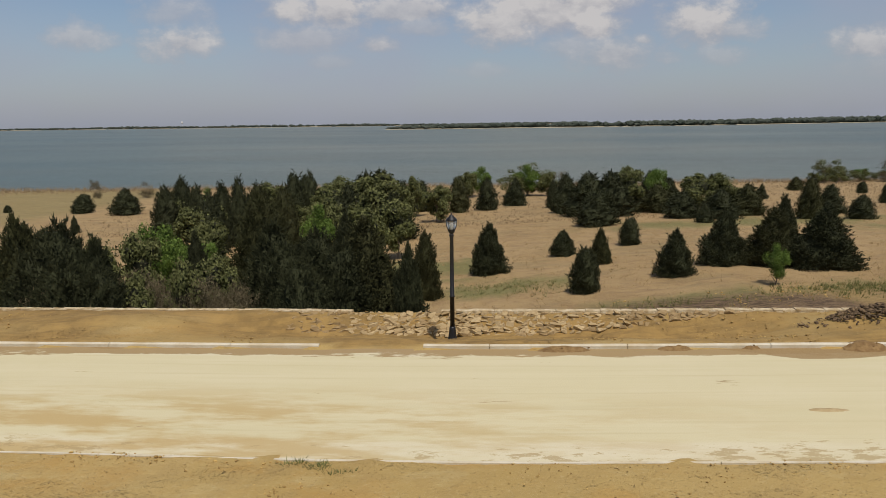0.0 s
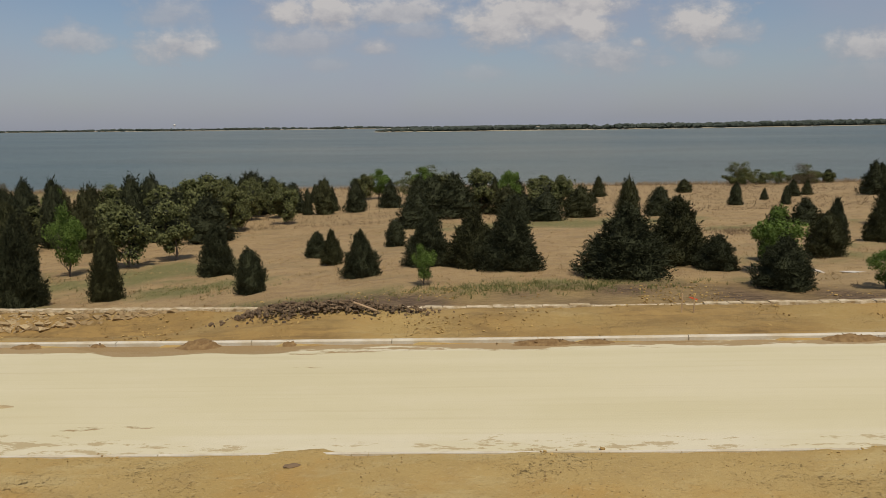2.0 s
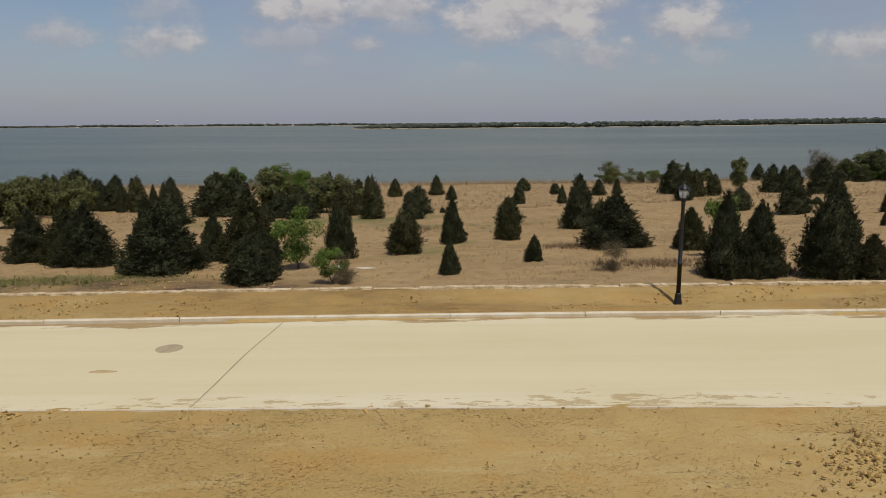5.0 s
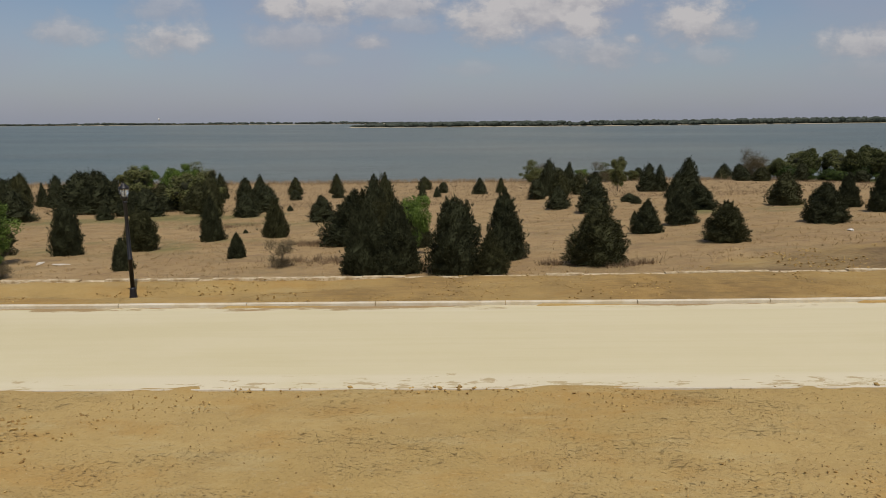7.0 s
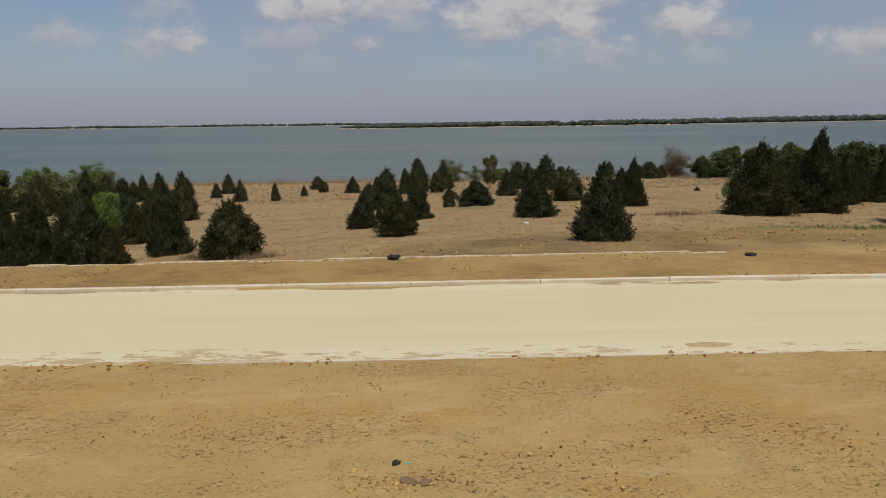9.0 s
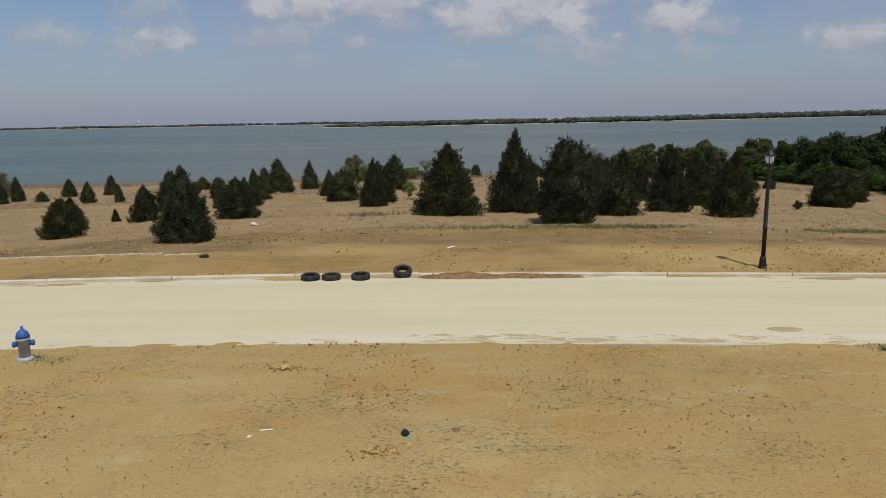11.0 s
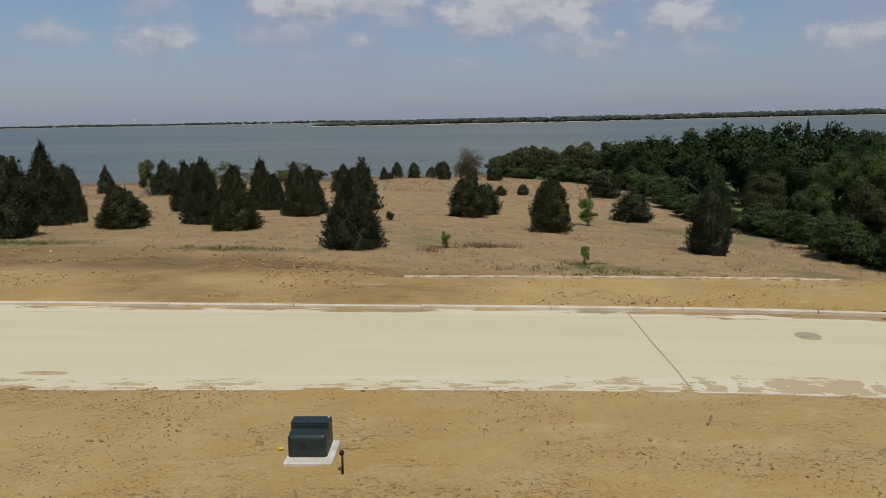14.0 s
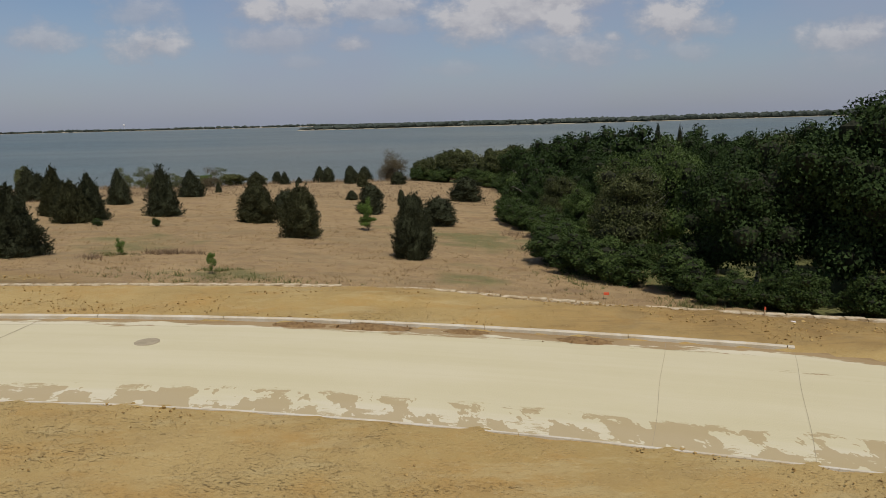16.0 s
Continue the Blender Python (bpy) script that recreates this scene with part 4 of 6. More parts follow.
# ---- junipers of the meadow: place, height, width ----
cedar(3.5, 53.6, 4.1, 3.2, "cone", 0)
cedar(10.4, 59.6, 2.3, 2.3, "bush", 1)
cedar(12.5, 54.3, 2.9, 2.0, "pyramid", 2)
cedar(9.0, 43.1, 3.0, 2.1, "beehive", 3)
cedar(17.1, 62.7, 2.7, 2.1, "beehive", 0)
cedar(15.8, 46.2, 3.3, 2.9, "pyramid", 1)
cedar(52.3, 134.7, 4.2, 3.4, "pyramid", 2)
cedar(48.8, 79.9, 2.9, 3.5, "bush", 3)
cedar(73.6, 121.1, 2.1, 2.0, "beehive", 0)
cedar(49.4, 87.7, 3.8, 4.0, "bush", 1)
cedar(2.4, 111.7, 6.0, 3.8, "beehive", 2)
cedar(33.9, 114.1, 5.6, 4.7, "pyramid", 3)
cedar(39.7, 123.7, 4.6, 2.8, "cone", 0)
cedar(41.1, 116.1, 3.6, 3.0, "cone", 1)
cedar(31.4, 126.9, 5.0, 3.2, "pyramid", 2)
cedar(17.9, 112.7, 4.7, 2.6, "spire", 3)
cedar(7.2, 114.1, 5.5, 4.3, "cone", 0)
cedar(12.5, 120.6, 5.1, 4.6, "pyramid", 1)
cedar(70.0, 137.0, 2.8, 3.4, "bush", 2)
cedar(-67.5, 127.5, 3.2, 4.0, "bush", 3)
cedar(-57.5, 123.7, 4.8, 5.9, "bush", 0)
cedar(-52.2, 96.3, 2.5, 1.5, "cone", 1)
cedar(-46.7, 122.2, 6.0, 6.0, "pyramid", 2)
cedar(-29.3, 146.0, 5.6, 4.8, "pyramid", 3)
cedar(-3.9, 117.1, 5.2, 5.6, "bush", 0)
cedar(20.3, 49.4, 4.1, 3.8, "pyramid", 1)
cedar(23.6, 48.6, 4.2, 4.7, "pyramid", 2)
cedar(26.0, 46.4, 4.4, 4.9, "pyramid", 3)
cedar(27.2, 54.6, 4.6, 3.1, "pyramid", 0)
cedar(32.9, 42.6, 4.6, 6.2, "pyramid", 1)
cedar(39.3, 43.9, 2.3, 2.9, "bush", 0)
cedar(37.7, 46.8, 4.8, 5.0, "pyramid", 2)
cedar(40.3, 37.0, 2.9, 3.4, "bush", 3)
cedar(44.4, 46.4, 3.9, 2.4, "beehive", 0)
cedar(54.8, 118.6, 2.7, 2.3, "pyramid", 1)
cedar(49.0, 48.6, 3.2, 2.9, "beehive", 2)
cedar(52.8, 54.0, 3.8, 2.2, "cone", 3)
cedar(59.5, 71.2, 2.9, 3.2, "bush", 0)
cedar(64.3, 99.6, 3.3, 2.3, "cone", 1)
cedar(57.7, 56.2, 3.6, 2.5, "pyramid", 2)
cedar(52.1, 38.3, 2.1, 1.4, "cone", 3)
cedar(58.0, 43.0, 1.8, 1.4, "cone", 0)
cedar(65.8, 64.6, 5.2, 3.8, "cone", 1)
cedar(66.7, 59.6, 3.1, 2.4, "beehive", 2)
cedar(65.4, 50.1, 4.3, 5.6, "pyramid", 3)
cedar(91.1, 110.3, 5.5, 4.6, "cone", 0)
cedar(89.3, 100.5, 4.0, 2.2, "spire", 1)
cedar(91.1, 100.1, 4.1, 3.5, "cone", 2)
cedar(95.5, 115.6, 5.0, 3.6, "pyramid", 3)
cedar(107.8, 110.3, 4.7, 4.3, "cone", 0)
cedar(109.6, 110.0, 4.6, 3.2, "pyramid", 1)
cedar(66.6, 68.8, 5.2, 3.4, "cone", 2)
cedar(70.2, 96.7, 2.7, 1.6, "cone", 3)
cedar(52.6, 87.3, 0.8, 0.9, "bush", 0)
cedar(54.2, 59.3, 0.4, 0.5, "bush", 1)
cedar(44.1, 134.1, 3.6, 3.5, "cone", 2)
cedar(2.8, 117.6, 4.2, 2.5, "pyramid", 3)
cedar(73.0, 34.0, 4.5, 3.2, "beehive", 0)
cedar(76.3, 38.5, 4.5, 3.0, "cone", 1)
cedar(81.4, 34.9, 3.5, 3.7, "bush", 2)
cedar(86.1, 74.0, 2.7, 3.0, "bush", 3)
cedar(88.6, 67.1, 4.3, 3.9, "cone", 0)
cedar(95.7, 78.9, 1.1, 2.2, "bush", 1)
cedar(88.8, 52.9, 1.2, 0.8, "cone", 2)
cedar(88.0, 47.0, 2.6, 2.6, "pyramid", 3)
cedar(111.1, 101.3, 5.5, 4.9, "cone", 0)
cedar(92.1, 51.1, 3.0, 2.7, "cone", 1)
cedar(91.0, 39.8, 2.7, 2.9, "bush", 2)
cedar(101.1, 46.2, 3.1, 3.2, "bush", 3)
cedar(97.7, 61.9, 2.5, 3.6, "bush", 0)
cedar(95.0, 62.0, 2.2, 1.3, "cone", 1)
cedar(107.2, 64.0, 3.4, 3.7, "bush", 2)
cedar(111.0, 54.6, 4.2, 2.6, "pyramid", 3)
cedar(111.7, 60.9, 3.3, 2.4, "cone", 0)
cedar(102.4, 30.6, 4.1, 3.3, "pyramid", 1)
cedar(117.3, 44.3, 5.4, 5.1, "pyramid", 2)
cedar(122.5, 46.0, 6.2, 4.2, "pyramid", 3)
cedar(124.7, 36.9, 5.5, 4.1, "beehive", 0)
cedar(79.8, 113.7, 2.9, 2.9, "pyramid", 1)
cedar(83.7, 116.6, 2.8, 2.0, "pyramid", 2)
cedar(95.3, 74.6, 0.9, 1.4, "bush", 3)
cedar(128.8, 59.1, 4.8, 3.4, "pyramid", 0)
cedar(134.6, 46.0, 5.1, 3.5, "cone", 1)
cedar(138.0, 42.2, 4.6, 3.7, "cone", 2)
cedar(123.9, 47.4, 4.4, 1.9, "spire", 3)
cedar(123.4, 56.0, 2.6, 2.4, "beehive", 0)
cedar(136.4, 74.6, 4.4, 3.2, "pyramid", 1)
cedar(140.7, 54.3, 4.0, 3.6, "pyramid", 2)
cedar(140.7, 87.3, 3.7, 3.5, "pyramid", 3)
cedar(145.4, 64.0, 5.4, 4.1, "pyramid", 0)
cedar(147.4, 33.3, 4.5, 4.0, "pyramid", 1)
cedar(156.1, 59.8, 4.0, 4.1, "beehive", 2)
cedar(166.2, 92.3, 1.6, 1.9, "beehive", 3)
cedar(162.7, 90.0, 1.4, 1.9, "bush", 0)
cedar(166.5, 73.0, 3.7, 3.5, "beehive", 1)
cedar(162.3, 48.6, 4.4, 3.6, "beehive", 2)
cedar(174.4, 65.7, 3.2, 4.6, "beehive", 3)
cedar(171.8, 39.1, 4.75, 3.1, "beehive", 0)
cedar(156.5, 153.0, 4.3, 3.4, "beehive", 1)
cedar(135.5, 61.6, 5.2, 3.5, "pyramid", 2)
cedar(141.1, 56.9, 4.4, 3.4, "cone", 3)
cedar(140.7, 88.1, 3.5, 3.6, "bush", 0)
cedar(141.5, 98.0, 1.6, 1.1, "cone", 1)
cedar(138.7, 135.3, 2.9, 4.0, "bush", 2)
cedar(143.1, 143.0, 2.8, 2.5, "cone", 3)
cedar(143.6, 158.0, 1.6, 1.7, "bush", 0)
cedar(149.2, 169.5, 4.1, 3.5, "beehive", 1)
cedar(161.2, 128.0, 3.2, 2.5, "beehive", 2)
cedar(167.7, 148.5, 3.1, 3.9, "beehive", 3)
cedar(169.9, 84.4, 2.3, 1.1, "beehive", 0)
cedar(179.7, 98.0, 3.9, 5.7, "beehive", 1)
cedar(126.4, 79.5, 0.5, 0.8, "bush", 2)
cedar(137.4, 140.6, 2.9, 3.9, "bush", 3)
cedar(72.4, 108.0, 1.8, 1.4, "pyramid", 0)
cedar(-0.4, 112.0, 4.3, 2.0, "spire", 1)
cedar(75.0, 33.2, 2.4, 2.2, "cone", 2)
cedar(34.9, 47.4, 3.3, 2.6, "cone", 3)
cedar(67.7, 35.1, 4.9, 2.9, "pyramid", 0)
cedar(69.6, 35.0, 4.4, 3.2, "pyramid", 1)
cedar(70.4, 47.4, 3.1, 2.8, "cone", 2)
cedar(47.3, 118.0, 2.0, 2.4, "bush", 3)
cedar(38.4, 118.0, 4.3, 4.0, "cone", 0)
cedar(130.7, 55.9, 4.6, 2.6, "spire", 1)
cedar(129.6, 43.0, 3.0, 3.8, "bush", 2)
cedar(158.2, 64.5, 3.3, 3.6, "beehive", 3)
cedar(137.0, 60.5, 3.6, 2.6, "cone", 0)
cedar(86.4, 92.0, 3.0, 2.8, "beehive", 1)
cedar(94.2, 101.0, 3.4, 2.6, "beehive", 2)
cedar(103.2, 84.0, 3.4, 3.0, "pyramid", 3)
cedar(-83.3, 130.7, 1.5, 1.6, "beehive", 0)
cedar(-70.9, 135.1, 3.1, 4.3, "beehive", 1)
cedar(-22.8, 36, 7.4, 3.7, "cone", 2)
cedar(-21.2, 37, 7, 4.5, "beehive", 3)
cedar(-17.6, 34, 6.3, 3.5, "cone", 0)
cedar(-14.7, 40, 5.8, 2.4, "cone", 1)
cedar(-13.2, 48, 7.7, 4.5, "cone", 2)
cedar(-23.9, 80, 8, 4.1, "cone", 3)
cedar(-9.6, 38, 6.4, 4.6, "cone", 0)
cedar(-6.6, 35, 6.1, 4.2, "beehive", 1)
cedar(-4, 34, 6.6, 5.1, "cone", 2)
cedar(-18.7, 95, 8, 4.1, "beehive", 3)
cedar(-5.9, 79.7, 5.6, 5.8, "bush", 0)
cedar(-1.7, 31.5, 5.5, 2.3, "cone", 1)
cedar(-1.3, 45.1, 4.7, 2.3, "spire", 2)
cedar(-36.2, 95, 7.9, 4.9, "bush", 3)
cedar(-28.5, 88, 7.3, 3.8, "bush", 0)
cedar(-6.4, 44, 6.2, 3.4, "cone", 1)
cedar(-24.7, 40, 6.6, 4.1, "cone", 2)
cedar(-19.4, 32, 6.1, 3.9, "beehive", 3)
cedar(-8.1, 34, 5.7, 3.5, "beehive", 0)
cedar(-5.1, 33, 5.6, 3.7, "beehive", 1)
cedar(-14.3, 55, 7.2, 4.7, "beehive", 2)
cedar(-25.6, 75, 6.9, 4.5, "bush", 3)
cedar(-30.7, 85, 7.1, 4.4, "bush", 0)
cedar(-36.6, 90, 6.9, 4.7, "bush", 1)
cedar(-17.6, 75, 7.3, 4.5, "bush", 2)
cedar(-4.5, 141.5, 3.9, 2.5, "cone", 3)
cedar(-7.6, 125.5, 5, 5.9, "bush", 0)
cedar(-12.3, 89, 6.4, 5.6, "bush", 1)
cedar(43.8, 82, 5.4, 3.3, "bush", 2)
cedar(30.9, 81, 2.3, 2.3, "bush", 3)
cedar(-13.8, 114.6, 6.8, 5.4, "cone", 0)
cedar(156.5, 195.6, 4.7, 5.2, "bush", 1)
cedar(154, 191.2, 3.4, 3.9, "bush", 2)
cedar(110.9, 191.7, 3.2, 2.6, "cone", 3)
cedar(131.1, 194.5, 3.9, 3.3, "beehive", 0)
cedar(144, 190.5, 4.8, 3.9, "bush", 1)
cedar(-14.1, 126.2, 7, 5.8, "bush", 2)
cedar(-10.4, 125.4, 5.4, 5.7, "bush", 3)
cedar(-11.8, 136, 5.8, 4.9, "cone", 0)
cedar(18.2, 102.7, 6, 4.7, "bush", 1)
cedar(20.9, 101.4, 5.8, 4.1, "cone", 2)
cedar(34.4, 85.3, 3.8, 5.1, "bush", 3)
cedar(30.9, 88.7, 3.4, 4.9, "bush", 0)
cedar(33.2, 96.7, 3, 5.4, "bush", 1)
cedar(39.7, 89.7, 4.3, 4.9, "bush", 2)
cedar(18.4, 82.9, 4.4, 5.4, "bush", 3)
cedar(204.7, 95, 11.3, 3.6, "cone", 0)
cedar(207.7, 92, 11.7, 3.3, "cone", 1)
cedar(211.7, 94, 11.5, 2.5, "cone", 2)
cedar(-17.6, 31, 5.5, 4, "beehive", 3)
cedar(-16, 31, 5.3, 3.2, "beehive", 0)
cedar(-6.7, 31, 5.1, 3.2, "beehive", 1)
cedar(-24.4, 90, 7.1, 5.1, "bush", 2)
cedar(-20, 92, 8.2, 5.2, "bush", 3)
cedar(20.2, 96.3, 6.1, 7.8, "bush", 0)
cedar(23.2, 95.3, 6.3, 7, "bush", 1)
cedar(27.2, 101.7, 4.5, 4.6, "cone", 2)
cedar(-13, 83.6, 5.1, 6.7, "bush", 3)
cedar(-26.4, 100.6, 5.5, 7.1, "bush", 0)
cedar(-10.9, 118.6, 7.4, 8.4, "bush", 1)
cedar(31, 99.4, 4.3, 5.4, "bush", 2)


# ---- leafy trees and scrub ----
FRESH = dict(form="fresh", label="young tree with fresh light green leaves", group="light green trees")
SHORE = dict(form="thin", label="open olive-green budding tree near the shore", group="olive trees")
OLIVE = dict(form="olive", label="olive-green budding tree near the shore", group="olive trees")
broad(-22.7, 45.0, 6.0, 4.3, var=0, **OLIVE)
broad(-18.8, 42.0, 6.2, 4.0, var=1, **OLIVE)
broad(-20.8, 50.0, 6.1, 5.2, var=0, **FRESH)
bare(-15.2, 34.0, 5.3, 3.9, 1, "leafless grey-brown scrub behind the stone wall")
broad(-13.1, 38.0, 5.3, 3.6, var=0, **OLIVE)
broad(-12.9, 33.0, 5.4, 2.9, var=1, **OLIVE)
broad(-15.0, 32.0, 5.3, 3.0, var=0, **OLIVE)
broad(-18.0, 52.0, 6.1, 4.5, var=1, **OLIVE)
broad(-14.4, 90.0, 7.5, 7.8, var=0, **OLIVE)
broad(-8.3, 85.0, 8.4, 8.8, var=1, **OLIVE)
broad(-7.4, 62.0, 6.8, 6.4, var=0, **OLIVE)
broad(-4.6, 66.0, 6.3, 5.7, var=1, **OLIVE)
broad(-10.8, 58.0, 6.7, 4.5, var=0, **FRESH)
broad(-12.4, 70.0, 6.5, 5.4, var=1, **OLIVE)
broad(-25.4, 70.0, 6.5, 6.6, var=0, **OLIVE)
broad(-24.0, 96.0, 7.2, 6.6, var=1, **OLIVE)
broad(-19.6, 46.0, 6.4, 4.4, var=0, **FRESH)
broad(-16.1, 44.0, 5.8, 3.8, var=1, **FRESH)
bare(-11.7, 33.5, 4.6, 3.8, 0, "leafless grey-brown scrub behind the stone wall")
bare(-17.2, 35.0, 5.1, 4.0, 1, "leafless grey-brown scrub behind the stone wall")
broad(-6.3, 90.0, 6.7, 6.2, var=0, **OLIVE)
bare(-10.4, 32.0, 4.5, 3.0, 1, "leafless grey-brown scrub behind the stone wall")
bare(-18.6, 30.5, 3.6, 3.7, 0, "leafless grey-brown scrub behind the stone wall")
bare(-16.1, 30.5, 3.8, 3.2, 1, "leafless grey-brown scrub behind the stone wall")
broad(7.7, 150.0, 7.2, 8.3, var=0, **FRESH)
broad(18.4, 150.0, 7.4, 12.4, var=1, **SHORE)
broad(14.5, 148.0, 6.2, 8.9, var=0, **SHORE)
broad(-17.0, 113.9, 7.0, 8.5, var=1, **OLIVE)
broad(-22.4, 115.2, 6.4, 7.1, var=0, **OLIVE)
broad(-26.5, 115.9, 5.5, 6.2, var=1, **OLIVE)
broad(17.8, 148.0, 7.4, 8.5, var=0, **FRESH)
broad(22.6, 148.0, 5.8, 7.7, var=1, **SHORE)
broad(22.0, 97.9, 5.6, 6.9, var=0, **OLIVE)
broad(98.4, 180.0, 6.4, 9.4, var=1, **SHORE)
broad(105.3, 182.0, 4.5, 9.5, var=0, **SHORE)
broad(118.3, 182.0, 5.5, 9.5, var=1, **SHORE)
broad(111.7, 183.0, 3.6, 7.9, var=0, **SHORE)
broad(96.6, 170.0, 6.3, 7.0, var=1, **SHORE)
broad(27.3, 100.5, 7.3, 6.4, var=1, **OLIVE)
broad(35.9, 95.9, 6.3, 7.9, var=0, **OLIVE)
broad(31.8, 102.9, 7.6, 5.2, var=1, **FRESH)
broad(38.9, 95.5, 6.4, 6.1, var=0, **OLIVE)
broad(112.7, 187, 4.4, 5.5, var=1, **FRESH)
broad(42.2, 41.6, 4.5, 4.7, var=0, **FRESH)
broad(70.5, 42.6, 5.1, 3.2, var=1, **FRESH)
broad(20.2, 41, 2.8, 2.1, var=0, **FRESH)
broad(45.3, 35.8, 2.6, 2.9, var=1, **FRESH)
broad(-34.9, 100, 6.3, 4.5, var=0, **FRESH)
broad(113.8, 64.7, 2.1, 2.1, var=1, **FRESH)
broad(167.2, 56.5, 3.4, 2.0, var=0, **FRESH)
broad(167.4, 56.4, 1.6, 2.6, var=1, **FRESH)
broad(160.6, 29.0, 1.5, .8, var=1, **FRESH)
broad(153.1, 34.9, 1.2, .9, var=0, **FRESH)
broad(116.6, 46.5, 3.2, 2.4, var=1, **FRESH)
for x, y, h, w in ((-8.5, 112, 7.5, 6), (-4.3, 108, 7.4, 4.8), (-12.2, 110, 7.4, 5), (-12.4, 105, 6.4, 6.2)):
    broad(x, y, h, w, var=int(x) % 2, **OLIVE)
for x, y, h, w in ((-11.3, 102, 7.7, 6.7), (-8.1, 106, 7.3, 5.2), (-20.2, 95, 7, 5.5), (-12.9, 90, 6.5, 4.6), (103.5, 113.5, 6.4, 4.4), (-24, 90, 6.6, 6), (-29, 84, 5.5, 6), (-17, 78, 5.6, 6), (-36, 92, 6, 6), (-7, 92, 6.4, 6), (-1, 98, 6.2, 6), (5, 148, 6.5, 7), (22, 147, 5.5, 6), (121.4, 186, 4, 9), (127.4, 188, 3.5, 6)):
    broad(x, y, h, w, var=int(y) % 2, **OLIVE)
bare(25.2, 145, 5.9, 6.5, 0)
bare(99.7, 182, 6.9, 6.5, 1)
bare(117.1, 180, 6.0, 8.0, 0)
bare(-83.6, 166, 5.7, 3.6, 1)
bare(-71.7, 167, 4.4, 4.2, 0)
bare(-25.3, 98, 6.6, 3.6, 1)
bare(164.9, 196, 10.0, 11, 0)
bare(163.7, 195, 9.0, 9, 1)
bare(166.6, 197, 9.0, 9, 1)
for i, (x, y, h, w) in enumerate(((-13.8, 33, 4.6, 3.6), (-11.8, 32, 4.4, 3.4), (-10.8, 33, 4.1, 3.0), (-14.9, 32, 4.2, 3.0), (45.7, 35.7, 2.1, 2.2), (-12.6, 34.5, 4.4, 3.4), (-9.6, 32.2, 4.0, 3.2), (-16.4, 31.5, 3.8, 3.0), (-15.5, 36, 4.8, 4.0), (62.0, 38.5, 2.4, 2.6))):
    bare(x, y, h, w, i % 2, "leafless grey-brown scrub behind the stone wall" if x < 0 else "leafless twiggy shrub in dry grass")
SHRUB = dict(label="small dark green leafy shrub in dry grass", category="shrub", group="field shrubs", name="shrub")
for x, y, h, w in ((144.1, 51.7, .8, 1.2), (148.7, 52.8, .9, 1.0)):
    broad(x, y, h, w, form="shrub", var=0, **SHRUB)

# ---- the wood to the east: rows from its edge to the lake ----
g = np.random.default_rng(21)
wood_spots = []
for _ in range(5200):
    y = 17 + 186 * g.uniform() ** 1.2
    depth_in = g.uniform(0, 1) ** 1.2 * (24 + .3 * y)
    x = float(wood_edge(y)) + (3.6 if y < 48 else 1.8) + depth_in
    gap = 3.0 + .02 * y + .03 * depth_in
    if all((x - a) ** 2 + (y - b) ** 2 > gap * gap for a, b in wood_spots):
        wood_spots.append((x, y))
wood_spots = wood_spots[:135]
for i, (x, y) in enumerate(wood_spots):
    rim = x - float(wood_edge(y))
    h = float(g.uniform(5.2, 8.2)) + min(rim, 12) * .3 + (.8 if y < 36 else -.5) + (1.5 if y > 85 else 0)
    tone = (0, 1, 0, 1)[i % 4] if y < 36 else (2, 3, 2, 0)[i % 4] if y < 64 else 3 if y > 150 else i % 2
    broad(x, y, h, h * float(g.uniform(.72, .98)), "forest", tone)
for i in range(105):
    y = 17 + 112 * g.uniform() ** 1.5
    x = float(wood_edge(y)) + float(g.uniform(-.8, 1.4) if i < 80 else g.uniform(1, 8))
    h = float(g.uniform(1.5, 3.6))
    broad(x, y, h, h * 1.25, "shrub", int(i % 4 == 3 and y > 30), label="dense green undergrowth at the wood's edge", category="shrub", group="wood edge shrubs", name="shrub")
for i in range(55):
    y = 68 + 130 * g.uniform()
    x = float(wood_edge(y)) + float(g.uniform(-1.0, 3.0))
    h = float(g.uniform(2.6, 4.6))
    broad(x, y, h, h * 1.5, "shrub", i % 2, label="dense green undergrowth at the wood's edge", category="shrub", group="wood edge shrubs", name="shrub")
for x, y, h, w in ((200.3, 32.2, 12.2, 9.0), (196.6, 26.0, 11.2, 8.0), (206.5, 37, 13.2, 9.5), (210.4, 57.5, 12.0, 10.0)):
    broad(x, y, h, w, form="oak", label="tall dark tree with a pale bare trunk")
for x, y, h, w in ((179.4, 198, 9.5, 13), (187.4, 192, 10, 12), (173.4, 200, 7.5, 8), (197.4, 190, 10, 13)):
    broad(x, y, h, w, var=0, **OLIVE)


